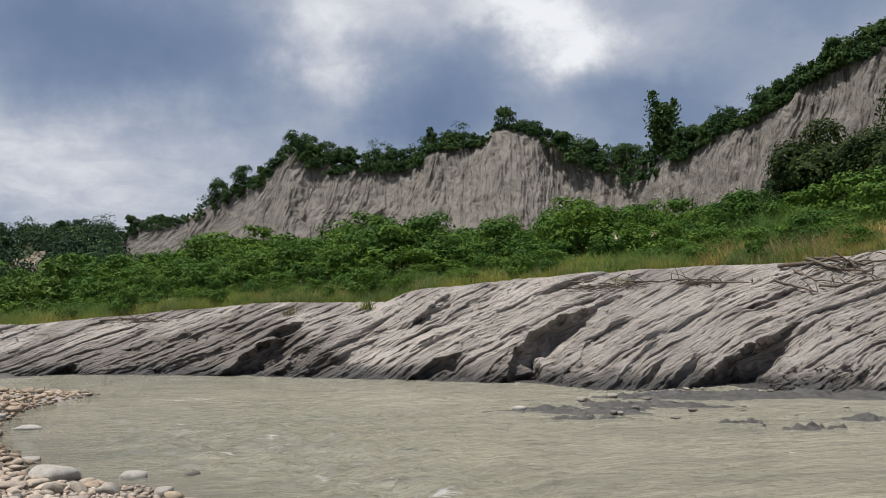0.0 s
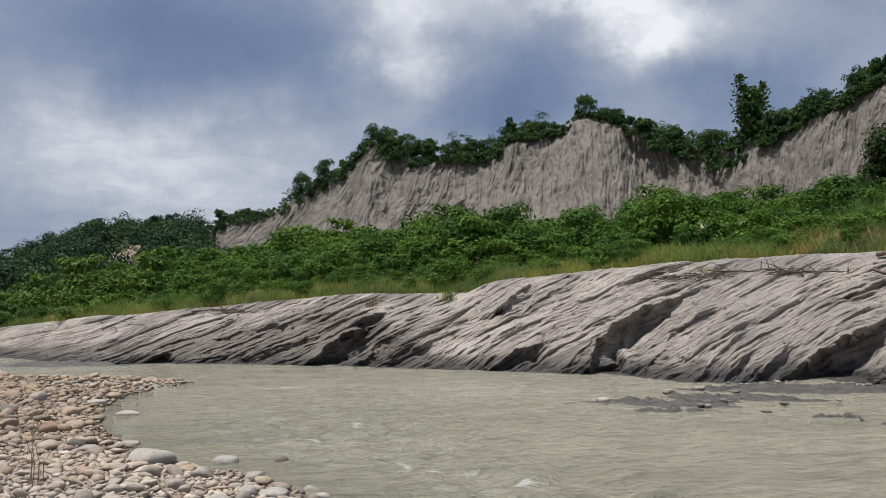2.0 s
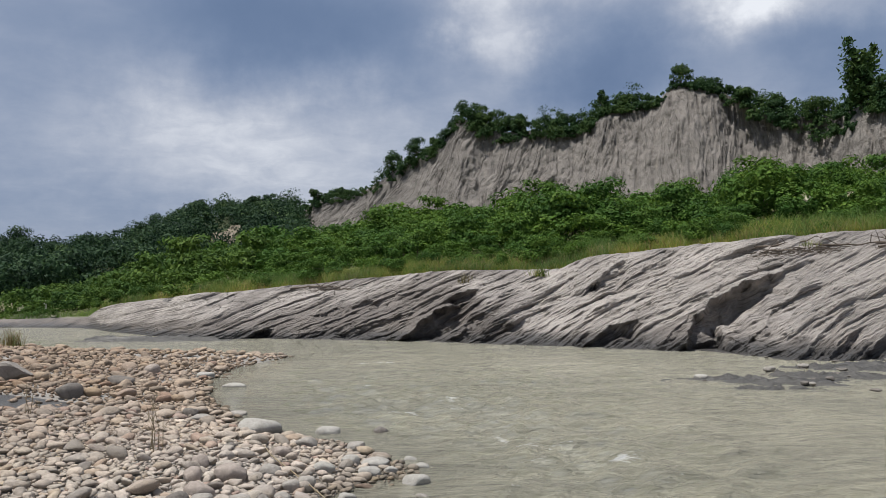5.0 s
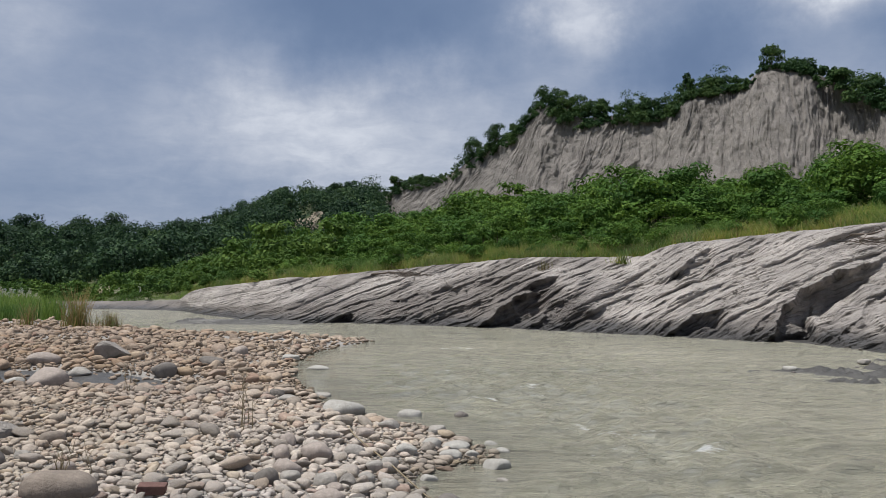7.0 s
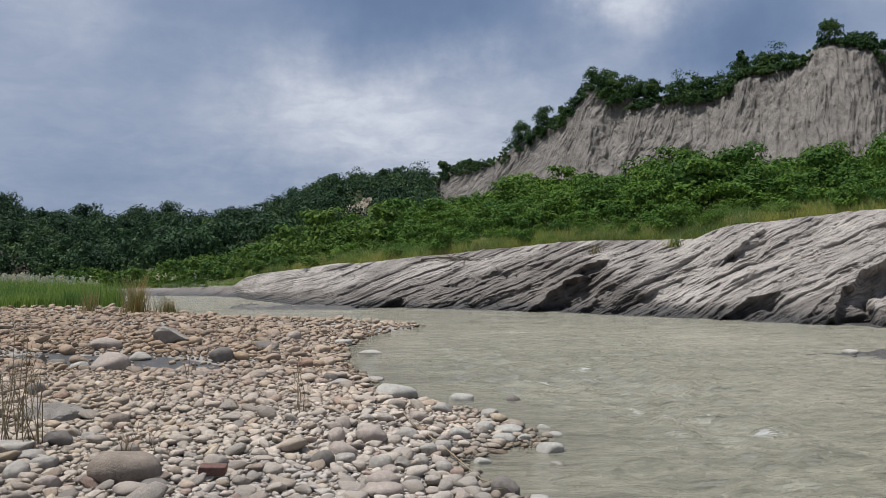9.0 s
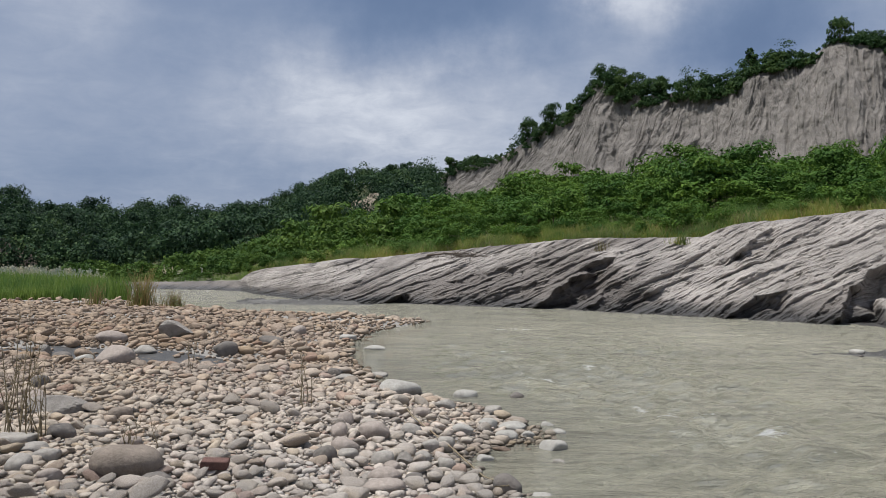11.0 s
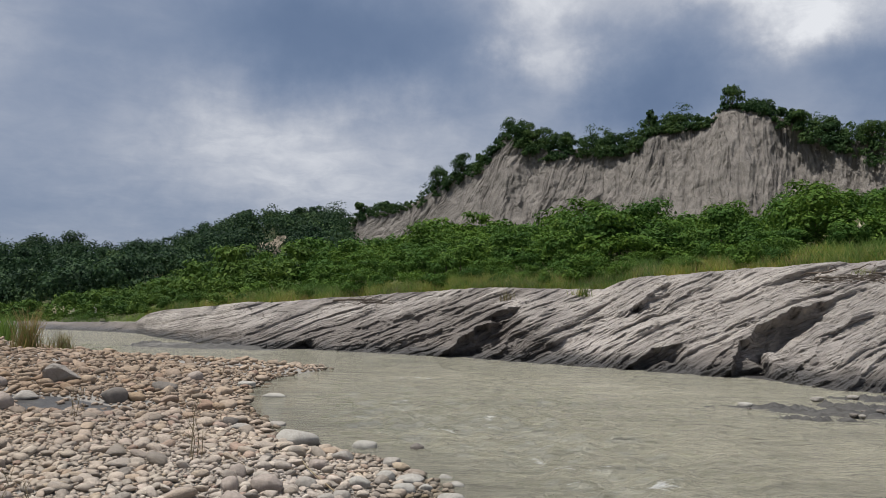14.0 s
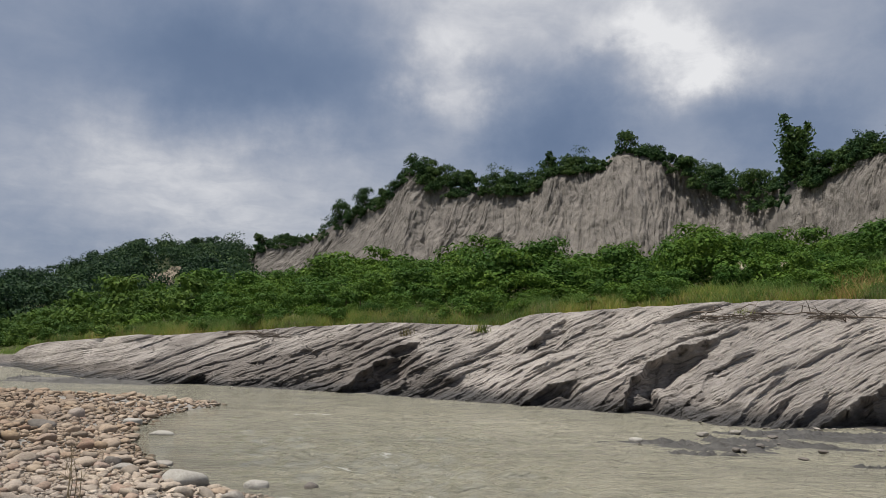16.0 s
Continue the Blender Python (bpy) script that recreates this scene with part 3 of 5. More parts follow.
def water_sheet():
    az = np.concatenate([np.arange(-60, -24, 1.5), np.arange(-24, 54, 0.3), np.arange(54, 176, 1.5)])
    r = np.concatenate([np.geomspace(1.2, 6, 30), np.geomspace(6.1, 30, 150), np.geomspace(30.8, 150, 45)])
    A, R = np.meshgrid(az, r)
    x, y = np.sin(np.radians(A)) * R, np.cos(np.radians(A)) * R
    c, s = math.cos(radians(35)), math.sin(radians(35))
    u, w = x * c + y * s, -x * s + y * c                  # along and across the current
    d = bar_inside(x, y)
    calm = smooth(0.0, 2.5, -d)
    rough = np.exp(-(((x - 2.2) / 2.6) ** 2 + ((y - 8.0) / 3.4) ** 2)) + 0.8 * np.exp(-(((x - 1.8) / 3.0) ** 2 + ((y - 13.5) / 4) ** 2)) + 0.5 * np.exp(-(((x - 6) / 5.0) ** 2 + ((y - 20) / 7.0) ** 2))
    z = 0.022 * pn(u * 0.5, w * 1.3, 41) + (0.016 + 0.075 * rough) * pn(u * 1.0, w * 2.0, 42) + (0.01 + 0.05 * rough) * pn(u * 2.4, w * 4.0, 43)
    churn = np.zeros_like(x)
    for item in RIFFLES.split():
        cx, cy, lx, ly, g = (float(q) for q in item.split(":"))
        px, py = x - cx + 0.25 * pn(x * 1.7, y * 1.7, 46), y - cy + 0.25 * pn(x * 1.7, y * 1.7, 47) - 0.25 * (x - cx)
        churn = np.maximum(churn, g * np.exp(-(px / lx) ** 2 - (py / ly) ** 2))
    z = z + churn * (0.008 + 0.035 * pn(x * 3, y * 5, 48))
    z = z * calm * smooth(110, 40, R)
    me = mesh_from("river_water", polar(A, R, z).reshape(-1, 3), grid_faces(len(r), len(az)), M_WATER)
    at = me.attributes.new("foam", "FLOAT", "POINT")
    crest = np.clip(z / 0.05, -1, 1)
    band = np.exp(-(((x - (-1.2 + 0.08 * (y - 26))) / 2.2) ** 2 + ((y - 27) / 3.0) ** 2)) * 0.5
    foam = np.clip(1.1 * churn * (0.6 + 1.2 * pn(x * 3.5, y * 6, 49)) + (0.38 * rough + band) * (0.55 + 0.75 * crest) + 0.16 * np.exp(-(((x - 12) / 5) ** 2 + ((y - 14) / 4) ** 2)), 0, 1) * calm
    at.data.foreach_set("value", foam.ravel().astype(np.float32))
    lo = 0.24 * smooth(1.9, 0.1, -d) * (0.8 + 0.3 * pn(u * 0.6, w * 1.2, 44)) * smooth(4.0, 6.0, y) * smooth(26, 18, y)
    at = me.attributes.new("shallow", "FLOAT", "POINT")
    at.data.foreach_set("value", np.clip(lo, 0, 0.85).ravel().astype(np.float32))
    tagged(new("water", me), "murky grey-green river water with small ripples and foam", "river", kind="structure")


water_sheet()

# lips of the overhanging ledges, from the water upwards as azimuth:elevation, then depth and height of the hollow below
CLEFTS = [
    ("25.1:-3.50 25.9:-1.76 26.3:-0.67 27.7:0.49 29.7:1.49 32.0:2.27 35.1:3.26", 1.6, 1.7),
    ("37.2:-3.90 38.9:-2.55 40.7:-1.36 42.5:-0.42 44.2:0.48 46.1:1.35", 1.5, 1.5),
    ("35.7:-3.84 36.9:-2.56 38.0:-1.51 39.4:-0.69", 0.8, 0.8),
    ("34.0:-3.77 34.9:-2.56 35.8:-1.65 36.6:-1.13", 0.8, 0.6),
    ("6.6:-1.98 7.8:-0.93 8.9:-0.26 10.4:0.27 11.8:0.64", 1.45, 1.3),
    ("10.2:-1.89 11.0:-1.02 12.3:-0.22 13.9:0.31", 0.7, 0.7),
    ("0.5:-0.39 3.7:0.32 6.2:0.91 8.1:1.21 10.8:1.27", 0.7, 0.45),
    ("-4.5:-2.15 -3.5:-1.65 -2.6:-1.35", 1.9, 0.6),
    ("19.2:-2.48 20.4:-1.71 21.7:-1.33 22.9:-1.03", 1.1, 0.8),
    ("19.9:1.76 21.1:2.74 21.9:3.52", 0.65, 0.9),
    ("22.0:1.82 23.8:2.91 25.1:3.68", 0.6, 0.7),
    ("9.9:0.66 10.8:1.04 11.8:1.27", 1.3, 0.45),
    ("2.3:-1.63 4.1:-1.11 6.3:-0.61 8.1:-0.14", 0.7, 0.5),
    ("42.1:2.06 43.5:2.65 45.2:3.04", 0.8, 0.5),
    ("-2.5:-2.14 -0.8:-1.68 0.9:-1.42 2.7:-1.31", 0.6, 0.4),
    ("24.6:3.65 27.8:4.24 31.7:4.51", 0.4, 0.4),
    ("15.4:0.22 17.4:0.67 19.4:1.45", 0.5, 0.4),
    ("12.3:-2.00 14.3:-1.06 16.2:-0.10 18.6:1.06", 0.6, 0.5),
    ("30.0:-1.78 31.1:-0.44 33.1:0.90 34.6:1.72", 0.5, 0.6),
    ("32.4:-3.70 33.8:-1.99 35.3:-0.47 37.6:0.64", 0.55, 0.6),
    ("23.3:-3.68 24.3:-2.33 25.7:-0.98 27.1:0.19", 0.6, 0.6),
    ("46.4:-2.50 47.4:-1.79 49.3:-0.91", 0.5, 0.5)]


def rolls(c, along, spacing, seed, sharp=0.75):
    """Shingled ledges of uneven breadth and strength: each swells slowly and ends in an abrupt lip."""
    q = c / spacing + 0.45 * pn(c / spacing * 0.8, along * 0.4, seed)
    i = np.floor(q)
    f = q - i
    strength = 0.25 + 0.75 * _hash(i, 0 * i, seed) / 4294967296.0
    fade = 0.2 + 0.8 * smooth(-0.35, 0.35, pn(i * 3.7 + 0.5, along * 0.8, seed + 7))
    return strength * fade * f ** sharp * (1 - f ** 14)


def bed_drift(A, e):
    """Degrees by which the beds run to the right as they climb e degrees."""
    k = np.interp(A, [-14, 0, 10, 20, 50], [2.5, 2.2, 1.75, 1.35, 1.15])
    return k * e + 0.085 * e * e


def bank_span(A):
    """Elevation of the water's edge and of the upper edge."""
    return -np.degrees(np.arctan(1.75 / water_r(A))), top_el(A)


def bank_surface(A, V, bed=False):
    """Rock bank by azimuth and share of the slope (0 at the water, 1 at the upper edge)."""
    rw = water_r(A)
    rt, zt = bank_top(A)
    lo, hi = bank_span(A)
    vv = np.clip(V, 0, 1.0)
    E = lo + (hi - lo) * vv
    e = E - lo
    r = rw + (rt - rw) * np.where(V < 0, V, np.where(V > 1, V, vv ** 1.3))
    z = np.where(V < 0, V * 6.0, 1.75 + (rw + (rt - rw) * vv ** 1.3) * np.tan(np.radians(E)))
    ph = A - bed_drift(A, e) + 0.5 * pn(A * 0.2, E * 0.25, 21) + 0.16 * pn(A * 0.7, E * 0.7, 22)
    size = np.clip((zt - 0.2) / 3.6, 0.12, 1.1) * np.clip(rw / 32, 1.0, 1.8)
    along = e * 0.55 + A * 0.1
    # the far right is finely broken, the middle smooth and ribbed
    broken = smooth(0.0, 1.2, A - np.interp(E, [-4, -2.5, 0.5, 1.4, 6], [40.2, 41.0, 46.0, 48.0, 56.0]))
    strong = 0.35 + 0.65 * smooth(-0.3, 0.35, pn(A * 0.28, E * 0.3, 35))
    fine = ph + 0.05 * pn(A * 2.4, E * 2.4, 23)
    d = 0.7 * (rolls(ph, along * 0.4, 5.2, 31, 1.2) - 0.2) + 0.38 * (1 - 0.6 * broken) * strong * (rolls(ph, along, 2.0, 32) - 0.25) + 0.29 * (rolls(fine, along * 1.6, 0.82, 33) - 0.25)
    d = d + 0.18 * (rolls(fine + 0.05 * pn(A * 4, E * 4, 24), along * 2.6, 0.37, 34) - 0.25) + 0.09 * (rolls(fine + 0.05 * pn(A * 7, E * 7, 27), along * 4.0, 0.19, 28) - 0.25)
    d = d + 0.09 * fb(A * 1.3, E * 1.6, 36, 6, 0.62)
    crack = np.abs(pn(A * 0.9 + 1.2 * E, E * 1.5 - A * 0.5, 37) + 0.25 * pn(A * 3.5, E * 3.5, 38))
    d = d - (0.13 + 0.12 * broken) * smooth(0.06, 0.0, crack) * smooth(-0.2, 0.3, pn(A * 0.4, E * 0.6, 39))
    Aw = A + 0.32 * pn(A * 0.9, E * 0.9, 25) + 0.1 * pn(A * 2.3, E * 2.3, 29) + 0.025 * pn(A * 6, E * 6, 40)
    Ew = E + 0.2 * pn(A * 0.9, E * 0.9, 65) + 0.07 * pn(A * 2.3, E * 2.3, 66) + 0.02 * pn(A * 6, E * 6, 67)
    for text, depth, width in CLEFTS:
        k = np.array([[float(q) for q in p_.split(":")] for p_ in text.split()])
        best, side, far = np.full(A.shape, 1e9), np.zeros(A.shape), np.zeros(A.shape)
        for i, ((a0, e0), (a1, e1)) in enumerate(zip(k[:-1], k[1:])):
            dx, dy = a1 - a0, e1 - e0
            t = np.clip(((Aw - a0) * dx + (Ew - e0) * dy) / (dx * dx + dy * dy), 0, 1)
            ex, ey = Aw - a0 - t * dx, Ew - e0 - t * dy
            dist = np.hypot(ex, ey)
            near = dist < best
            side = np.where(near, np.sign(ex * dy - ey * dx), side)
            far = np.where(near, (i + t) / (len(k) - 1), far)
            best = np.minimum(best, dist)
        sd = best * side                                    # over zero below the lip
        w = width * (1 - 0.45 * far) * (0.85 + 0.4 * pn(A * 0.7, E * 0.7, 26))
        face = 0.3 * smooth(-0.03, 0.06, sd) + 0.7 * np.clip(sd / w, 0, 1)      # a steep face below the lip, then the next rib swells out
        hollow = np.where(sd > w, np.exp(-((sd - w) / (0.75 * w)) ** 1.3), face) * (sd > -0.03) * smooth(1.0, 0.55, far)
        lip = np.clip(1 + sd / (1.3 * width), 0, 1) ** 1.5 * (sd < 0.0) * smooth(1.0, 0.55, far)
        deep = depth * np.interp(width, [0.4, 0.7, 1.0], [0.45, 0.65, 1.2])
        d = d - deep * hollow + 0.2 * deep * lip
    edge = smooth(1.06, 0.9, V)
    d = d * size * (0.15 + 0.85 * smooth(-0.1, 0.1, V)) * (0.3 + 0.7 * edge)
    r = r - d * 0.9
    z = z + d * 0.24
    z = np.where(V > 0, np.maximum(z, 0.02), z)
    return (r, z, ph, along) if bed else (r, z)


def rock_bank():
    az = np.concatenate([np.arange(-42, -20, 0.25), np.arange(-20, 50, 0.068), np.arange(50, 66.1, 0.25)])
    v = np.concatenate([np.linspace(-0.18, -0.03, 6), np.linspace(0, 1, 156), np.linspace(1.02, 2.0, 14)])
    A, V = np.meshgrid(az, v)
    lo, hi = bank_span(A)
    A = A + bed_drift(A, (hi - lo) * np.clip(V, 0, 1)) * 0.8
    r, z, ph, along = bank_surface(A, V, True)
    z = np.where(V > 1.02, z - (V - 1.02) * 0.55, z)
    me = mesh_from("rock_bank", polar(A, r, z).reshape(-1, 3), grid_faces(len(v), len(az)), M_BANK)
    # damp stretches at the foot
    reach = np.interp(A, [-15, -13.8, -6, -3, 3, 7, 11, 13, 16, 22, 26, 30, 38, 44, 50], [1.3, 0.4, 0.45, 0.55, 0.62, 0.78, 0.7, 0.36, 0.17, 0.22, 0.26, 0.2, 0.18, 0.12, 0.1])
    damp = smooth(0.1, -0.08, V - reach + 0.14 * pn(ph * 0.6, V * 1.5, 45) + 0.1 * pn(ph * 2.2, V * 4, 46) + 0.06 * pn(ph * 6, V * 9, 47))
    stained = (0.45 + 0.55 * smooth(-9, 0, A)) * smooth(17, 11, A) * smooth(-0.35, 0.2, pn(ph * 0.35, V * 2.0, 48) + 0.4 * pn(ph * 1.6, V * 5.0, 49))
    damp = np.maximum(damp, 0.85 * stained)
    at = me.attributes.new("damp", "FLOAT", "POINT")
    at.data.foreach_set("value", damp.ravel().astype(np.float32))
    ob = new("rock_bank", bed_attribute(me, ph.ravel() * 4.5, along.ravel() * 3.0))
    tagged(ob, "water-worn grey mudstone river bank with diagonal ridges and clefts", "rock bank", kind="structure")


rock_bank()


# hollows (and, below zero, spurs) of the cliff: azimuth at the crest, half-width, depth in metres
BAYS = [(30.4, 1.9, 7.0), (34.3, 1.4, 6.0), (26.0, 2.2, -2.5), (36.9, 0.9, -4.0), (32.3, 0.6, -2.5), (39.6, 1.3, 3.0), (41.2, 0.7, -2.5), (13.2, 1.0, 3.0), (10.4, 1.3, -1.0), (17.6, 1.8, 2.0), (20.6, 1.0, -2.0), (6.8, 1.2, 2.0), (45.5, 1.0, -2.5), (48.0, 1.5, 2.5)]


def cliff_surface(C, V, bed=False):
    """Cliff by a coordinate that follows the rills, and the share of its height."""
    slant = np.interp(C, [-3, 12, 20, 27, 34, 40, 50], [7, 4.5, 1.8, -0.6, 0.5, 3.5, 5.5])
    A = C - slant * (1 - np.clip(V, 0, 1))
    rc = crest_r(A)
    zc = 1.75 + rc * np.tan(np.radians(crest_el(A)))
    zb = shrub_z(A) + 1.0
    H = np.maximum(zc - zb, 2)
    vv = np.clip(V, 0, 1)
    back = 0.66 * H * (1 - vv) ** 1.12
    r = rc - back
    z = zb + H * vv
    wr = 0.7 * pn(A * 0.3, V * 1.8, 51) + 0.3 * pn(A * 1.0, V * 4.0, 52) + 0.1 * pn(A * 2.6, V * 8, 50)
    ph = C + wr
    # gullies with sharp beds between blunt spurs, branching upwards
    g1 = np.abs(pn(ph / 2.6, V * 0.7 + A * 0.05, 53)) ** 0.8
    g2 = np.abs(pn(ph / 1.05, V * 1.6 + A * 0.1, 54)) ** 0.8
    g3 = np.abs(pn(ph / 0.42, V * 1.9 + A * 0.2, 55)) ** 0.85
    spur = (1 - np.abs(pn(ph / 1.7 + 9.3, V * 1.0, 59))) ** 4
    rough = fb(A * 1.8, V * 9, 57, 6, 0.62)
    calm = 0.5 + 0.5 * smooth(-0.25, 0.3, pn(A * 0.35, V * 2.0, 60))
    g4 = np.abs(pn(ph / 0.2 + 0.6 * pn(A * 2.0, V * 9, 64), V * 3.2 + A * 0.4, 63))
    d = 1.8 * (g1 - 0.3) + 1.5 * calm * (g2 - 0.3) + 1.15 * calm * (g3 - 0.3) + 0.6 * (g4 - 0.3) + 0.8 * spur + 0.42 * rough
    for az, wide, deep in BAYS:
        d = d - 0.7 * deep * np.exp(-((C + 0.3 * wr - az) / wide) ** 4) * np.interp(vv, [0, 0.35, 0.75, 1], [0.1, 0.5, 1.0, 0.8])
    d = d * np.clip(H / 42, 0.25, 1.1) * smooth(1.03, 0.9, V) + 0.2 * rough
    out = r - d * 0.85, z + 0.2 * d * smooth(1.0, 0.9, V)
    return (*out, ph, A) if bed else out


def cliff():
    az = np.concatenate([np.arange(-3, 56, 0.052), np.arange(56, 70.1, 0.3)])
    v = np.concatenate([np.linspace(-0.15, -0.02, 4), np.linspace(0, 1, 125)])
    A, V = np.meshgrid(az, v)
    r, z, ph, A = cliff_surface(A, V, True)
    rb, zb = r[-1], z[-1]
    P, Q = np.vstack([ph, np.tile(ph[-1], (4, 1))]), np.vstack([V, np.tile(V[-1], (4, 1))])
    for i, back in enumerate((3, 10, 30, 80)):
        r = np.vstack([r, rb + back])
        z = np.vstack([z, zb - 0.02 * back * (i + 1)])
    A = np.vstack([A, np.tile(A[-1], (4, 1))])
    me = mesh_from("cliff", polar(A, r, z).reshape(-1, 3), grid_faces(len(A), len(az)), M_CLIFF)
    ob = new("cliff", bed_attribute(me, P.ravel() * 3.5, Q.ravel() * 9.0))
    tagged(ob, "high bare grey mudstone cliff with eroded rills", "cliff", kind="structure")


cliff()

hill_el = knots("-60:3.4 -45:3.4 -34:3.1 -28.6:2.75 -26:2.3 -24:2.4 -22:2.0 -20.7:2.4 -18.6:2.7 -17:2.7 -14:3.3 -12:4.0 -9:5.45 -7.7:6.0 -3.7:6.5 -1.5:6.65 0:6.5 6:7.0")
hill_r = knots("-60:240 -30:250 -22:240 -17:270 -12:300 -7:310 0:320 6:325")
hill_foot = knots("-60:150 -30:170 -24:165 -20:150 -12:135 0:120 6:118")


def hill_surface(A, T):
    r0, r1 = hill_foot(A), hill_r(A)
    zc = 1.75 + r1 * np.tan(np.radians(hill_el(A)))
    z0 = np.interp(A, [-60, -22, -15, -8, 6], [0.9, 1.0, 3.4, 6.0, 7.0])
    r = r0 + (r1 - r0) * T
    x, y = np.sin(np.radians(A)) * r, np.cos(np.radians(A)) * r
    steep = np.interp(A, [-60, -24, -18, -10], [2.2, 2.2, 1.2, 1.0])
    t = np.clip(T, 0, 1)
    z = z0 + (zc - z0) * (1 - (1 - t) ** steep) + 3.2 * fb(x * 0.03, y * 0.03, 61, 3) * t * (1 - t) * 2
    z = z0 + (z - z0) * np.interp(A, [-1.4, 1.0], [1.0, 0.3])
    return r, z - 12 * np.maximum(T - 1, 0)


def hill():
    az, t = np.arange(-60, 6.1, 0.4), np.linspace(-0.1, 1.6, 60)
    A, T = np.meshgrid(az, t)
    r, z = hill_surface(A, T)
    ob = new("hill", mesh_from("hill", polar(A, r, z - np.where(T < 0, 1.5, 0)).reshape(-1, 3), grid_faces(len(t), len(az)), M_SOIL))
    tagged(ob, "wooded hillside at the far end of the valley", "hill", kind="structure")


hill()


# ---------------------------------------------------------------- plants
def leaves_at(c, nrm, length, width, rng):
    """Pointed leaves at centres c, facing nrm."""
    k = len(c)
    t = rng.normal(size=(k, 3))
    u = np.cross(nrm, t)
    u /= np.linalg.norm(u, axis=1)[:, None] + 1e-9
    w = np.cross(nrm, u)
    L = length * rng.uniform(0.6, 1.3, (k, 1))
    W = width * rng.uniform(0.6, 1.3, (k, 1))
    bend = nrm * L * 0.18
    v = np.stack([c - u * L - w * W - bend, c + u * L * 1.1 - bend, c - u * L * 0.6 + w * W * 1.2], 1).reshape(-1, 3)
    return v, np.arange(3 * k).reshape(-1, 3)


def lumps(rng, k, rx, rz, base):
    """Centres and radii of the clumps of a crown."""
    a, q = rng.uniform(0, 2 * np.pi, k), np.sqrt(rng.uniform(0, 1, k))
    x, y = np.cos(a) * q * rx * 0.75, np.sin(a) * q * rx * 0.75
    z = base + rz * (0.15 + rng.uniform(0.0, 0.8, k) * np.sqrt(np.maximum(0.05, 1 - q * q * 0.8)))
    s = rng.uniform(0.26, 0.46, k) * min(rx, rz)
    return np.stack([x, y, z], 1), s


def crown_points(rng, centres, radii, count):
    i = rng.choice(len(centres), count, p=radii ** 2 / (radii ** 2).sum())
    d = rng.normal(size=(count, 3))
    d /= np.linalg.norm(d, axis=1)[:, None]
    d[:, 2] = np.where(d[:, 2] < -0.35, -d[:, 2], d[:, 2])
    shell = rng.uniform(0.8, 1.06, (count, 1)) * (1 + 0.2 * np.sin(d[:, :1] * 7 + d[:, 1:2] * 5 + i[:, None]))
    p = centres[i] + d * radii[i][:, None] * shell * np.array([1.05, 1.05, 1.0])
    nrm = d + rng.normal(size=(count, 3)) * 0.32 + np.array([0, 0, 0.1])
    return p, nrm / np.linalg.norm(nrm, axis=1)[:, None]


def stem_mesh(name, rng, height, radius, limbs, spread, mat):
    """Tapered trunk with limbs, as one mesh of six-sided tubes."""
    V, F = [], []

    def tube(points, radii):
        base = sum(len(q) for q in V)
        for (px, py, pz), rad in zip(points, radii):
            a = np.arange(6) * np.pi / 3
            V.append(np.stack([px + np.cos(a) * rad, py + np.sin(a) * rad, np.full(6, pz)], 1))
        for i in range(len(points) - 1):
            for j in range(6):
                F.append((base + 6 * i + j, base + 6 * i + (j + 1) % 6, base + 6 * i + 6 + (j + 1) % 6, base + 6 * i + 6 + j))
    bend = rng.normal(size=2) * height * 0.06
    tube([(0, 0, -0.3), (bend[0] * 0.5, bend[1] * 0.5, height * 0.4), (bend[0], bend[1], height * 0.9)], (radius, radius * 0.75, radius * 0.3))
    for i in range(limbs):
        a, s = rng.uniform(0, 6.28), rng.uniform(0.25, 0.6)
        e = np.array([math.cos(a) * spread, math.sin(a) * spread, height * rng.uniform(0.65, 1.0)])
        b = np.array([bend[0] * s, bend[1] * s, height * s])
        m_ = (b + e) / 2 + np.array([0, 0, 0.1 * height])
        tube([b, m_, e], (radius * 0.5, radius * 0.35, radius * 0.12))
    return mesh_from(name, np.vstack(V), F, mat)


def crown_mesh(name, rng, rx, rz, base, count, leaf, mat, clumps=12):
    c, s = lumps(rng, clumps, rx, rz, base)
    p, nrm = crown_points(rng, c, s, count)
    return mesh_from(name, *leaves_at(p, nrm, leaf, leaf * 0.6, rng), mat, False)


def plant(name, label, category, rng, rx, rz, base, count, leaf, mat, stem_r, limbs, group="", clumps=12):
    ob = holder(name)
    part("trunk" if name == "tree" else "stem", stem_mesh(name + "_stem", rng, base + rz * 0.6, stem_r, limbs, rx * 0.6, M_BARK), ob)
    part("crown" if name == "tree" else "foliage", crown_mesh(name + "_crown", rng, rx, rz, base, count, leaf, mat, clumps), ob)
    return tagged(ob, label, category, group)


def scatter(rng, n, az0, az1, r_in, r_out, gap):
    """Points with a least distance, between two edges given by azimuth."""
    done, cells = [], {}
    for _ in range(n):
        az = rng.uniform(az0, az1)
        a, b = r_in(az), r_out(az)
        r = math.sqrt(rng.uniform(a * a, b * b))
        x, y = math.sin(radians(az)) * r, math.cos(radians(az)) * r
        g = gap(az, r)
        cx, cy = int(x // 4), int(y // 4)
        if all((x - q[0]) ** 2 + (y - q[1]) ** 2 > g * g for i in (-1, 0, 1) for j in (-1, 0, 1) for q in cells.get((cx + i, cy + j), ())):
            cells.setdefault((cx, cy), []).append((x, y))
            done.append((az, r, x, y))
    return done


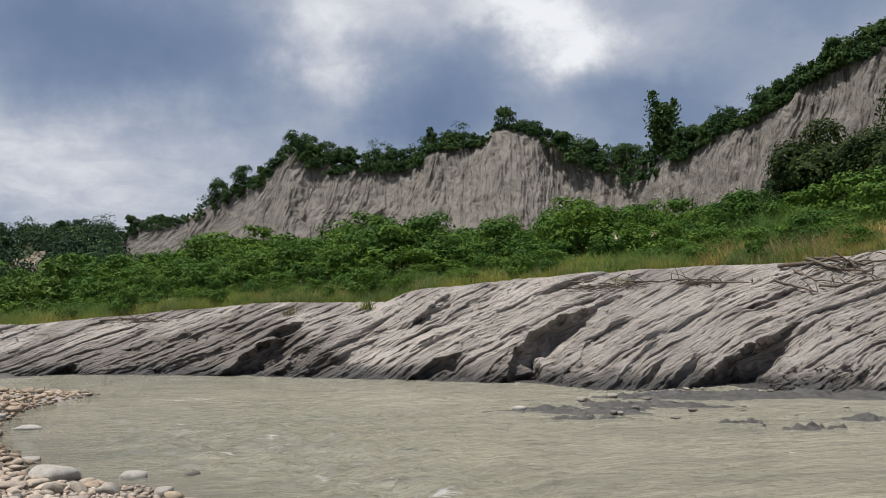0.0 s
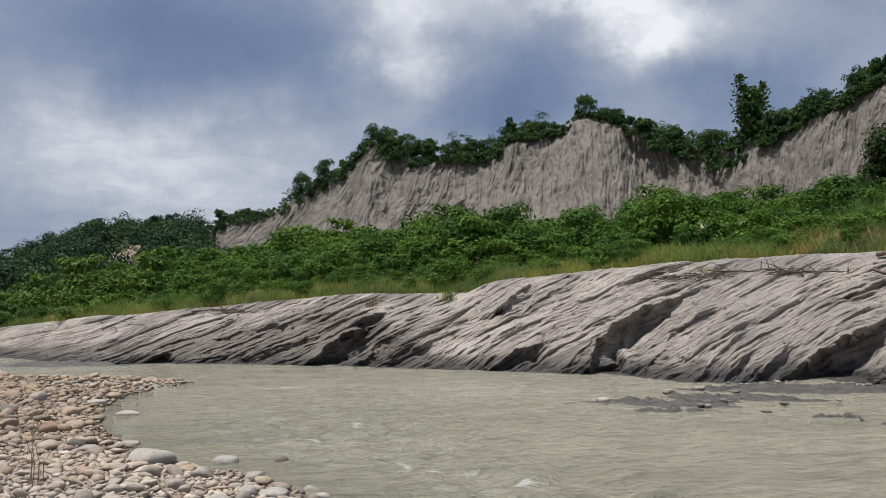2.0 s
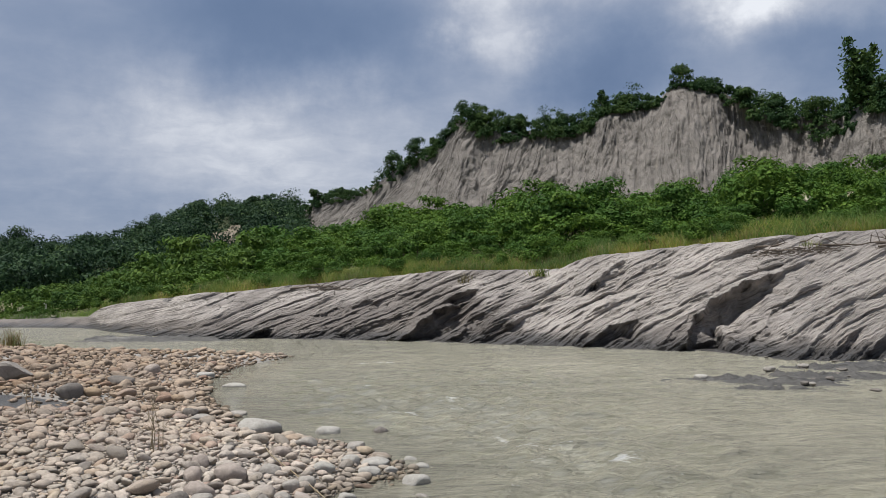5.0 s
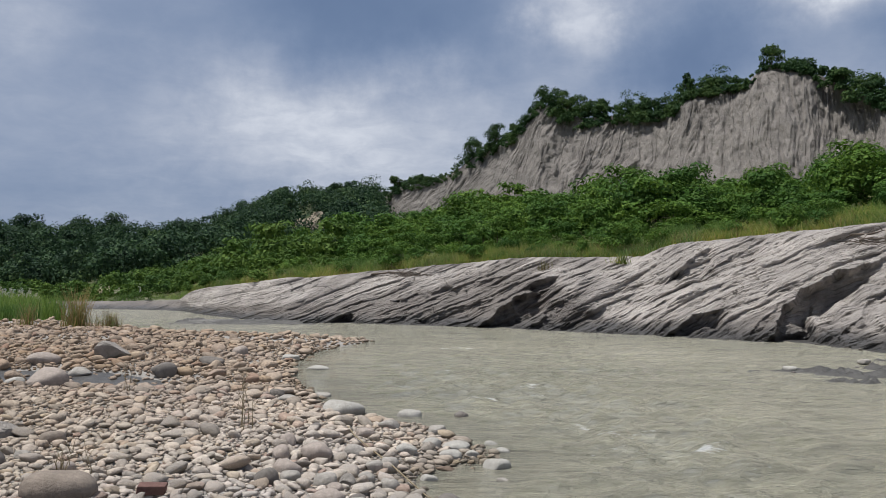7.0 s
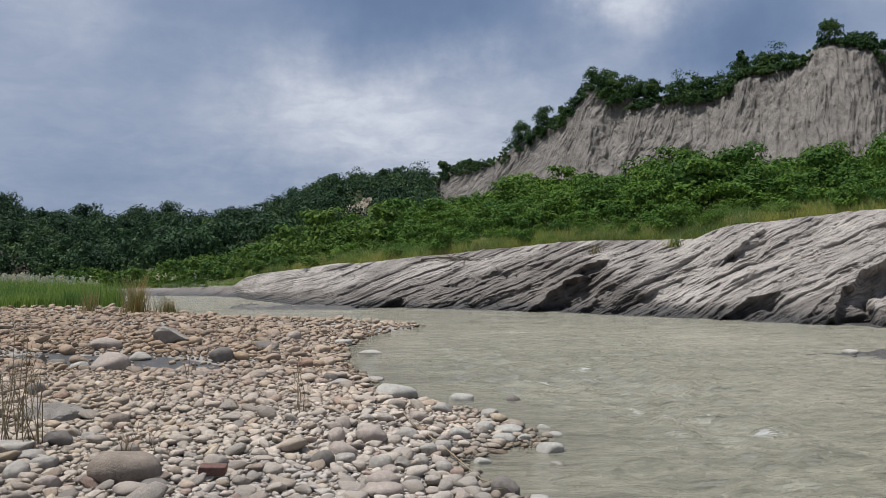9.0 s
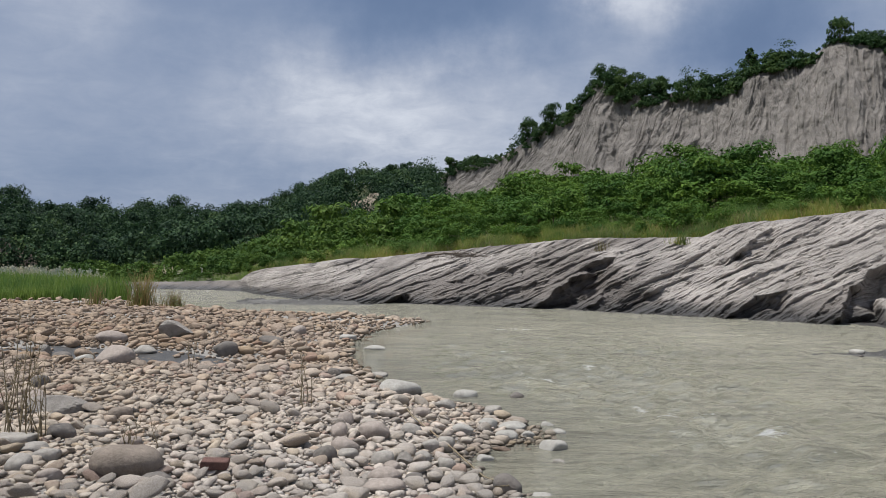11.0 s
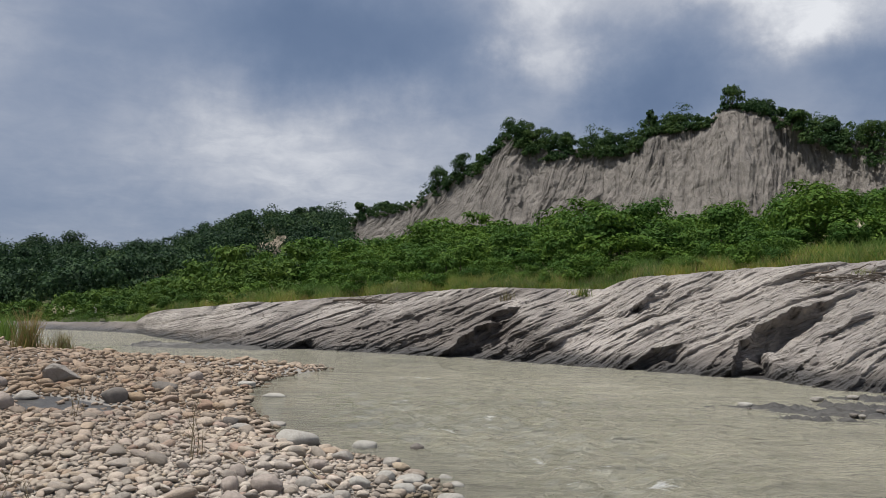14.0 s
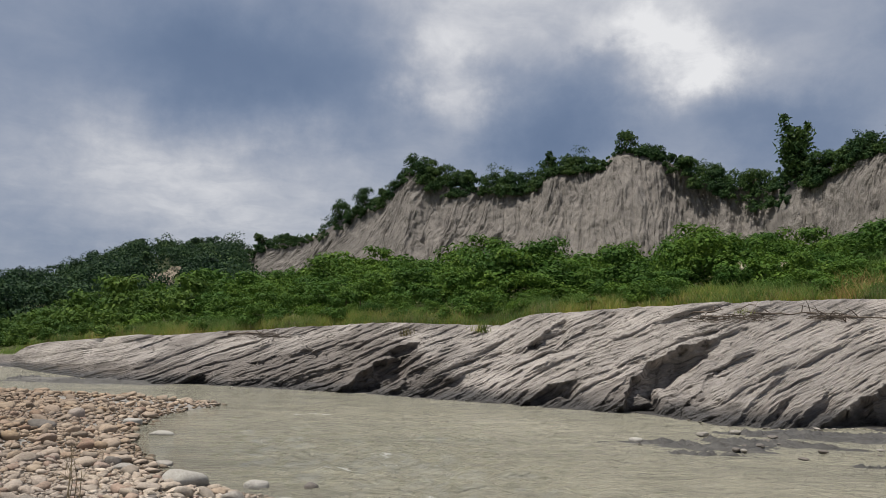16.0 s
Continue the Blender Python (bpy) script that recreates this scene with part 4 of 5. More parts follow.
def shrubs():
    rng = np.random.default_rng(11)
    kinds = [plant("shrub", "leafy bright green shrub in a riverside thicket", "shrub", rng, rx, rz, 0.2, 1800, 0.11, M_LEAF, 0.05, 3, "riverside shrubs", 14)
             for rx, rz in ((1.6, 2.0), (1.9, 2.5), (1.4, 1.7), (2.1, 2.1), (1.7, 2.9), (1.3, 1.4))]
    spots = scatter(rng, 11000, -25, 58, lambda a: bank_top(a)[0] + np.interp(a, [-21, -14, -8, 0, 20, 40, 60], [1.5, 2.4, 1.2, 1.3, 1.5, 1.6, 2.2]), lambda a: shrub_r(a) + 4, lambda a, r: 1.3 + 0.0065 * r)
    spots.sort(key=lambda s: s[1] - bank_top(s[0])[0] + (0 if -3 < s[0] < 52 else 30))
    leaf_me = [[c for c in k.children if c.name.startswith("foliage")][0].data for k in kinds]
    verts, dark, used = [], [], {}
    for i, (az, r, x, y) in enumerate(spots):
        z = float(ground_z(np.array(az), np.array(r)))
        k = int(rng.integers(len(kinds)))
        edge = smooth(0, 9, r - bank_top(az)[0] - 3)
        s = (0.46 + 0.44 * edge) * rng.uniform(0.65, 1.25) * (1 + 0.3 * float(pn(x * 0.11, y * 0.11, 77)))
        m = pose(x, y, z - 0.05, 0, 0, rng.uniform(0, 360)) @ Matrix.Diagonal((1.1, 1.1, rng.uniform(0.75, 1.15), 1))
        if i < 300 and k in used:
            copy_thing(kinds[k], m @ Matrix.Scale(s / used[k], 4))
        elif i < 300:
            kinds[k].matrix_basis = m @ Matrix.Scale(s, 4)
            used[k] = s
        else:
            m, me = m @ Matrix.Scale(s, 4), leaf_me[k]
            co = np.empty(len(me.vertices) * 3, np.float32)
            me.vertices.foreach_get("co", co)
            co = co.reshape(-1, 3, 3)[::3]
            cc = co.mean(1, keepdims=True)
            co = (cc + (co - cc) * 1.6).reshape(-1, 3)
            M = np.array(m)
            (dark if az + rng.normal() * 2.5 < -3 else verts).append(co @ M[:3, :3].T + M[:3, 3])
    for name, label, mat, lot in (("shrub_thicket", "dense bright green shrubs covering the slope below the cliff", M_LEAF, verts), ("dark_thicket", "dense deep green shrubs covering the foot of the far hill", M_LEAF_DEEP, dark)):
        v = np.vstack(lot)
        tagged(new(name, mesh_from(name, v, np.arange(len(v)).reshape(-1, 3), mat, False)), label, "shrubs", kind="stuff")


shrubs()


def blades(points, heights, widths, lean, rng):
    """Grass blades: a bent quad and a tip each."""
    k = len(points)
    a = rng.uniform(0, 2 * np.pi, k)
    side = np.stack([np.cos(a), np.sin(a), np.zeros(k)], 1) * widths[:, None] * 0.5
    b = rng.uniform(0, 2 * np.pi, k)
    tip = np.stack([np.cos(b) * lean, np.sin(b) * lean, np.ones(k)], 1) * heights[:, None]
    mid = tip * np.array([0.4, 0.4, 0.6])
    v = np.stack([points - side, points + side, points + mid + side * 0.7, points + tip + side * 0.15, points + tip - side * 0.15, points + mid - side * 0.7], 1).reshape(-1, 3)
    i = np.arange(k)[:, None] * 6
    f = np.concatenate([i + np.array([0, 1, 2, 5]), i + np.array([5, 2, 3, 4])])
    return v, f


def grass_strip(name, label, mat, count, rin, rout, hlo, hhi, seed, az0=-12.0, az1=60.0, clump=0.6):
    rng = np.random.default_rng(seed)
    az = rng.uniform(az0, az1, count)
    t = rng.uniform(0, 1, count) ** 1.3
    r = bank_top(az)[0] + rin + (rout - rin) * t
    x, y = np.sin(np.radians(az)) * r, np.cos(np.radians(az)) * r
    keep = pn(x * clump, y * clump, seed) + rng.uniform(-0.5, 0.5, count) > -0.25
    az, r, x, y, t = az[keep], r[keep], x[keep], y[keep], t[keep]
    z = ground_z(az, r) - 0.05
    h = (hlo + (hhi - hlo) * rng.uniform(0, 1, len(x)) ** 1.5) * (0.55 + 0.45 * np.clip(t * 3, 0, 1)) * (1 + 0.35 * pn(x * 0.3, y * 0.3, seed + 1))
    v, f = blades(np.stack([x, y, z], 1), h, rng.uniform(0.015, 0.035, len(x)), 0.5, rng)
    tagged(new(name, mesh_from(name, v, f, mat, False)), label, "grass", kind="stuff")


grass_strip("tall_grass", "tall yellow-green grass along the top of the rock bank", M_GRASS, 42000, 0.0, 4.5, 0.25, 0.75, 71, -14)
grass_strip("green_grass", "fresh green grass between the shrubs and the bank", M_GRASS_GREEN, 52000, 0.4, 5.0, 0.3, 0.9, 72, -24, 60)
grass_strip("dry_grass", "dry straw-coloured grass tufts along the rock bank", M_DRY, 9000, 0.0, 4.0, 0.3, 0.8, 73, -14, 60, 0.9)

grass_strip("dry_bank_grass", "tall dry brown grass above the driftwood on the bank", M_DRY, 9000, 0.6, 6.0, 0.5, 1.25, 74, 39, 60, 0.5)
grass_strip("reed_grass", "tall pale green reed grass in front of the broad trees", M_GRASS_GREEN, 9000, 5.0, 15.0, 1.2, 2.2, 75, 41, 60, 0.4)
grass_strip("ground_cover", "low yellow-green ground cover at the edge of the rock", M_COVER, 16000, -0.3, 1.3, 0.08, 0.32, 76, -9, 45, 0.35)


def woods():
    """Far woods of the hill: crowns of leaf clumps, one mesh."""
    rng = np.random.default_rng(5)
    groups = [([], []) for _ in range(5)]
    for i in range(900):
        az = rng.uniform(-42, -0.4)
        T = rng.uniform(0, 1.04) ** 0.8
        if az < -15 and rng.uniform() < 0.16:
            T = rng.uniform(-0.16, 0.0)
        r, z = (float(q) for q in hill_surface(np.array(az), np.array(T)))
        x, y = math.sin(radians(az)) * r, math.cos(radians(az)) * r
        tall = 1 + 0.45 * float(pn(x * 0.05, y * 0.05, 62))
        rx, rz = rng.uniform(2.8, 5.6), rng.uniform(3.0, 6.6) * tall
        if rng.uniform() < 0.2:
            rx, rz = rx * 0.8, rz * 1.2
        low = rng.uniform(0.2, 2.2)
        crown_el = math.degrees(math.atan2(z + rz - 1.75, r))
        if -7.0 < az < -4.5 and r < 206 and crown_el > 4.6:
            rx, rz, low = rx * 0.6, rz * 0.3, 0.0
        if az < -25.5 and -0.02 < T < 0.13:
            rx, rz, low = rx * 0.6, rz * 0.25, 0.0
        if -7.4 < az < -4.2 and 184 < r < 204:
            r = 199.0
            x, y = math.sin(radians(az)) * r, math.cos(radians(az)) * r
            z, rx, rz, low = 1.75 + r * math.tan(radians(5.65)), rx * 0.6, rz * 0.6, 0.0
        c, s = lumps(rng, 8, rx, rz, low)
        p, nrm = crown_points(rng, c, s, 370)
        v, f = leaves_at(p + np.array([x, y, z]), nrm, 0.26, 0.22, rng)
        V, F = groups[i % 5]
        F.append(f + sum(len(q) for q in V)), V.append(v)
    for V, F in groups:
        ob = new("hill_woods", mesh_from("hill_woods", np.vstack(V), np.vstack(F), M_LEAF_FAR, False))
        tagged(ob, "dark green woods covering the far hillside", "woods", kind="stuff")


woods()

crest_veg = knots("-2:5 2:3 3.5:2 5:4.5 8:3.5 9.3:2 10.4:4.5 13:7.5 14:5 16:3.5 19:4.5 20.5:3.5 24:2.6 25:1.6 26.4:1.2 27.2:3 30:5.5 33:5.5 34.4:9 36:8 38:4 41:2.2 44:2.4 46:2.4 48:3 66:4")


def crest_thicket():
    rng = np.random.default_rng(8)
    groups = [([], []) for _ in range(4)]
    for i in range(1500):
        az = rng.uniform(-2, 60)
        d = crest_veg(az) * (1 + 0.7 * float(pn(az * 0.9, 0.5, 91)))
        if 24.2 < az < 27.0 and rng.uniform() < 0.6:
            continue
        if float(pn(az * 1.6, 7.5, 93)) < -0.4 and rng.uniform() < 0.4:
            continue
        hang = rng.uniform(-0.55, 0.62) * d
        rc = crest_r(az)
        zc = 1.75 + rc * math.tan(radians(crest_el(az)))
        r, z = rc - max(hang, 0) * 0.5 - 0.6, zc - max(hang, 0) * 0.85
        if hang < 0:
            r, z = rc - hang * 1.5, zc - 0.3 + rng.uniform(0, 1) * float(np.interp(az, [-2, 3, 9, 10.5, 23, 25, 26.5, 28, 36, 38, 46, 60], [1.2, 1.2, 1.6, 2.7, 2.7, 0.1, 0.1, 2.4, 2.4, 2.0, 2.0, 2.2]))
        s = rng.uniform(0.6, 1.3) * (1 + 0.75 * float(pn(az * 1.1, 3.5, 92))) * (1.05 if hang < 0 else 0.85)
        c, q = lumps(rng, 6, 1.5 * s, 2.0 * s, -0.5)
        p, nrm = crown_points(rng, c, q, 125)
        v, f = leaves_at(p + np.array([math.sin(radians(az)) * r, math.cos(radians(az)) * r, z]), nrm, 0.2, 0.14, rng)
        V, F = groups[int(az * 0.9) % 4]
        F.append(f + sum(len(q) for q in V)), V.append(v)
    for V, F in groups:
        ob = new("crest_thicket", mesh_from("crest_thicket", np.vstack(V), np.vstack(F), M_LEAF_DARK, False))
        tagged(ob, "dark green bushes and creepers hanging over the cliff edge", "bushes", kind="stuff")


crest_thicket()


# ---------------------------------------------------------------- gravel bar
def ico(level):
    bm = bmesh.new()
    bmesh.ops.create_icosphere(bm, subdivisions=level, radius=1.0)
    v = np.array([q.co[:] for q in bm.verts])
    f = np.array([[q.index for q in t.verts] for t in bm.faces])
    bm.free()
    return v, f


def pebble(rng, level, cuts=12, deep=0.45):
    """A water-worn stone of unit half-length, flattened and uneven."""
    v, f = ico(level)
    k = rng.uniform(2.0, 3.2)
    n_ = (np.abs(v) ** k).sum(1, keepdims=True) ** (1 / k)
    v = v / n_
    for _ in range(cuts):
        d = rng.normal(size=3)
        d /= np.linalg.norm(d)
        cut = rng.uniform(deep, 0.93)
        h = v @ d
        v = v - np.clip(h - cut, 0, None)[:, None] * d * 0.8
    v = v * (1 + 0.06 * np.sin(v[:, :1] * 3 + rng.uniform(0, 6)) * np.cos(v[:, 1:2] * 2.5 + rng.uniform(0, 6)))
    return v * np.array([1.0, rng.uniform(0.6, 0.92), rng.uniform(0.32, 0.58)]), f


def gravel():
    rng = np.random.default_rng(21)
    shapes_lo = [(v, f) for v, f in (pebble(rng, 2) for _ in range(14))]
    bar = new("gravel_bar")
    tagged(bar, "bar of rounded grey and tan river stones beside the water", "gravel bar", kind="structure")
    meshes = [mesh_from("stone", v, f, M_STONE) for v, f in shapes_lo]
    placed, cells = [], {}
    for big in BIG_STONES:
        placed.append((big[1], big[2], big[3] * 0.5, 1))

    def free(x, y, s):
        cx, cy = int(x // 0.4), int(y // 0.4)
        for i in (-1, 0, 1):
            for j in (-1, 0, 1):
                for q in cells.get((cx + i, cy + j), ()):
                    if (x - q[0]) ** 2 + (y - q[1]) ** 2 < ((s + q[2]) * 0.62) ** 2:
                        return False
        return True
    for q in placed:
        for i in (-1, 0, 1):
            for j in (-1, 0, 1):
                cells.setdefault((int(q[0] // 0.4) + i, int(q[1] // 0.4) + j), []).append(q)
    out = []
    plan = [(260, 0.14, 0.19, 50), (2400, 0.095, 0.14, 50), (13500, 0.065, 0.095, 40), (42000, 0.04, 0.065, 26), (52000, 0.026, 0.04, 15), (44000, 0.016, 0.026, 10)]
    for tries, lo, hi, reach in plan:
        az = rng.uniform(-40, 8, tries)
        r = np.sqrt(rng.uniform(3.0 ** 2, reach ** 2, tries)) if lo > 0.1 else 3.0 + (reach - 3.0) * rng.uniform(0, 1, tries) ** 0.8
        X, Y = np.sin(np.radians(az)) * r, np.cos(np.radians(az)) * r
        D = bar_inside(X, Y)
        Z = bar_z(X, Y)
        for x, y, d, z in zip(X, Y, D, Z):
            if d < -0.25 or (d < 0 and rng.uniform() < 0.75):
                continue
            s = rng.uniform(lo, hi) * (rng.uniform(1.0, 1.65) if y > 12.5 and lo > 0.06 else 1.0)
            if ((x + 6.1) / 2.7) ** 2 + ((y - 14.9 + 0.25 * (x + 6.1)) / 1.25) ** 2 < 1 and rng.uniform() < (0.88 if lo < 0.1 else 0.6):
                continue
            if free(x, y, s):
                cells.setdefault((int(x // 0.4), int(y // 0.4)), []).append((x, y, s))
                out.append((x, y, max(z, -0.06), s))
    for lo, hi, tries in ((0.08, 0.14, 1200), (0.05, 0.08, 3600)):     # round the standpoint and behind it
        az, r = rng.uniform(-180, 180, tries), 9.0 * np.sqrt(rng.uniform(0, 1, tries))
        X, Y = np.sin(np.radians(az)) * r, np.cos(np.radians(az)) * r
        for x, y, d, z in zip(X, Y, bar_inside(X, Y), bar_z(X, Y)):
            s = rng.uniform(lo, hi)
            if d > -0.1 and free(x, y, s):
                cells.setdefault((int(x // 0.4), int(y // 0.4)), []).append((x, y, s))
                out.append((x, y, max(z, -0.06), s))
    order = sorted(range(len(out)), key=lambda i: math.hypot(out[i][0], out[i][1]) / (out[i][3] + 0.03) + (1e3 if out[i][1] < 4.5 else 0))
    near = set(order[:300])
    V, F, base = [], [], 0
    for i, (x, y, z, s) in enumerate(out):
        turn, tilt = rng.uniform(0, 360), rng.normal() * 14
        m = pose(x, y, z + s * 0.36, tilt, rng.normal() * 12, turn) @ Matrix.Diagonal((s, s, s, 1))
        if i in near:
            ob = part("stone", meshes[i % len(meshes)], bar)
            ob.matrix_basis = m
        else:
            v, f = shapes_lo[i % len(shapes_lo)]
            if s < 0.05 or y < 4 or (math.hypot(x, y) > 9 and s < 0.085) or (math.hypot(x, y) > 14 and s < 0.13):
                v, f = LOW[i % len(LOW)]
            M = np.array(m)
            V.append(v @ M[:3, :3].T + M[:3, 3]), F.append(f + base)
            base += len(v)
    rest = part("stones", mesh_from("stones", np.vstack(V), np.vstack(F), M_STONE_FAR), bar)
    tagged(rest, "smaller rounded river stones", kind="stuff")


_r = np.random.default_rng(33)
LOW = [pebble(_r, 1) for _ in range(12)]
# larger single stones, by colour: x:y:length:height
STONES = {
    "pale": "-0.73:11.3:0.6:0.24 0.18:11.43:0.35:0.15 0.10:8.47:0.23:0.11 0.38:8.86:0.21:0.11 0.64:8.79:0.33:0.11 0.56:8.44:0.26:0.08 0.78:8.57:0.16:0.07 0.99:8.05:0.28:0.13 1.12:8.85:0.22:0.09 1.08:9.31:0.16:0.08 0.29:7.56:0.17:0.09 0.68:6.37:0.17:0.06 -5.99:13.20:0.30:0.12 -1.75:18.6:0.56:0.13 -2.63:20.76:0.43:0.18",
    "dark": "0.90:11.39:0.22:0.13 -1.10:6.88:0.21:0.15 -0.31:6.31:0.17:0.11 0.42:6.44:0.23:0.15 -1.89:13.16:0.25:0.15 -0.93:9.34:0.16:0.08 -5.13:10.07:0.24:0.17 -6.72:13.98:0.34:0.16 -3.45:7.16:0.27:0.13 -2.12:5.71:0.25:0.09 -4.35:15.58:0.50:0.27 -3.87:17.39:0.55:0.2",
    "grey": "0.48:9.76:0.24:0.14 -0.09:9.93:0.27:0.12 -0.92:7.05:0.18:0.09 -0.60:6.90:0.22:0.13 -0.22:7.63:0.17:0.12 -0.08:7.85:0.19:0.12 -0.43:8.22:0.22:0.11 0.97:7.51:0.14:0.07 -1.67:12.57:0.37:0.1 -0.06:7.05:0.17:0.12 -1.26:13.66:0.37:0.11 -0.28:7.24:0.16:0.1 -3.17:6.30:0.23:0.1 -3.22:5.97:0.19:0.14 -5.93:15.70:0.44:0.17 -3.67:6.81:0.35:0.12 -3.41:6.57:0.25:0.08 -3.28:7.35:0.15:0.09",
    "tan": "-0.36:9.05:0.23:0.11 -0.77:7.88:0.31:0.19 -1.12:8.34:0.19:0.13 -1.11:7.78:0.19:0.14 -0.97:7.26:0.27:0.14 -0.52:6.79:0.15:0.08 -0.54:6.32:0.27:0.13 -0.55:6.01:0.37:0.1 -2.75:6.89:0.18:0.11 -4.55:8.78:0.27:0.16 -5.43:13.06:0.64:0.3 -7.16:17.04:0.67:0.25 -2.85:5.70:0.18:0.09 -3.89:20.79:0.38:0.25",
    "brown": "-2.40:5.92:0.52:0.25 -3.33:8.11:0.24:0.12",
    "rough": "-0.42:7.02:0.17:0.12 -4.03:8.36:0.67:0.18 -7.25:14.41:0.27:0.26 -6.14:18.03:0.81:0.42",
}
STONE_WORDS = {"pale": "pale grey rounded river stone at the water's edge", "dark": "dark brown-grey rounded river stone on the gravel bar", "grey": "grey rounded river stone on the gravel bar",
               "tan": "warm tan rounded river stone on the gravel bar", "brown": "smooth brown oval river stone on the gravel bar", "rough": "rough angular grey rock on the gravel bar"}
BIG_STONES = [(k, *(float(q) for q in s.split(":"))) for k, t in STONES.items() for s in t.split()]


def rough_rock(rng):
    """An angular block: many flat cuts."""
    v, f = ico(3)
    for _ in range(14):
        d = rng.normal(size=3)
        d /= np.linalg.norm(d)
        h = v @ d
        v = v - np.clip(h - rng.uniform(0.5, 0.75), 0, None)[:, None] * d
    return v, f


def big_stones():
    rng = np.random.default_rng(44)
    for tone, x, y, a, c in BIG_STONES:
        v, f = rough_rock(rng) if tone == "rough" else pebble(rng, 3, 3 if tone == "brown" else 7, 0.75 if tone == "brown" else 0.62)
        v = v / np.abs(v).max(0) * np.array([a, a * rng.uniform(0.62, 0.85), c * 1.25]) * 0.5
        ob = new("boulder" if a > 0.4 else "large_stone", mesh_from("boulder", v, f, M_TONE[tone], tone != "rough"))
        z = max(float(bar_z(np.array(x), np.array(y))), -0.04)
        ob.matrix_basis = pose(x, y, z + c * 0.36, rng.normal() * 4, rng.normal() * 4, math.degrees(math.atan2(-x, y)) + rng.normal() * 14)
        tagged(ob, STONE_WORDS[tone], "stone", "large river stones")


gravel()
big_stones()


# ---------------------------------------------------------------- single trees
def single_trees():
    rng = np.random.default_rng(19)
    # along the cliff edge, as azimuth:width:height in metres
    text = "0.2:5:5 1.8:4:3.5 5.5:6.5:6 7.3:6:6 8.6:4:3 11.0:7:5.5 12.2:5:6 13.2:6:5.5 14.6:5:4 17.5:5:3.5 20.5:4:5 22:5:3.6 25.7:5.5:4.6 29.8:5:4 31.5:5:4 34.1:6:5 38.2:5:4.5 40.8:4:3 43.6:4.5:3.6 44.6:4:4 47.9:5:4 50.5:5:4"
    for i, item in enumerate(text.split()):
        az, wide, high = (float(q) for q in item.split(":"))
        r = crest_r(az) + 0.5
        z = 1.75 + r * math.tan(radians(crest_el(az))) - 0.4
        ob = plant("tree", "small dark green tree on the cliff edge", "tree", rng, wide * 0.5, high * 0.8, high * 0.08 + 0.3, 2300, 0.2, M_LEAF_DARK, 0.16, 5, "trees on the cliff edge", 11)
        ob.matrix_basis = pose(math.sin(radians(az)) * r, math.cos(radians(az)) * r, z, 0, 0, rng.uniform(0, 360))
    # large tree above the bank
    for az, r, rx, rz, base in ((47.6, 63, 4.6, 7.4, 1.2), (51.6, 61, 5.0, 7.4, 1.4), (45.2, 64, 2.5, 5.4, 1.2)):
        z = float(ground_z(np.array(az), np.array(float(r))))
        ob = plant("tree", "broad dark green tree behind the riverside shrubs", "tree", rng, rx, rz, base, 22000 if rx > 3 else 6000, 0.15, M_LEAF_MID, 0.22, 8, "", 20)
        ob.matrix_basis = pose(math.sin(radians(az)) * r, math.cos(radians(az)) * r, z - 0.1)
    # taller bright shrubs in the belt
    for az, r, rx, rz in ((29.8, 60, 2.4, 2.9), (31.6, 61, 2.6, 3.1), (34.6, 60, 2.6, 2.8), (36.2, 62, 2.2, 2.5), (17.8, 73, 2.2, 2.0), (14.6, 77, 1.9, 1.9), (8.2, 81, 1.9, 1.7), (43, 58, 2.2, 3.0)):
        z = float(ground_z(np.array(az), np.array(float(r))))
        ob = plant("tall_shrub", "tall bright green shrub standing above the thicket", "shrub", rng, rx * 0.85, rz * 0.7, 0.3, 6500, 0.08, M_LEAF, 0.07, 5, "tall shrubs", 22)
        ob.matrix_basis = pose(math.sin(radians(az)) * r, math.cos(radians(az)) * r, z - 0.1)


single_trees()


def tube_mesh(name, points, radii, mat, sides=7):
    """A bent tapered stem through points."""
    P = np.asarray(points, float)
    V, F = [], []
    for i, (p, rad) in enumerate(zip(P, radii)):
        t = P[min(i + 1, len(P) - 1)] - P[max(i - 1, 0)]
        t = t / np.linalg.norm(t)
        a = np.cross(t, (0.3, 0.2, 0.93))
        a /= np.linalg.norm(a)
        b = np.cross(t, a)
        q = np.arange(sides) * 2 * np.pi / sides
        V.append(p + rad * (np.cos(q)[:, None] * a + np.sin(q)[:, None] * b))
    for i in range(len(P) - 1):
        for j in range(sides):
            F.append((i * sides + j, i * sides + (j + 1) % sides, (i + 1) * sides + (j + 1) % sides, (i + 1) * sides + j))
    return mesh_from(name, np.vstack(V), F, mat)


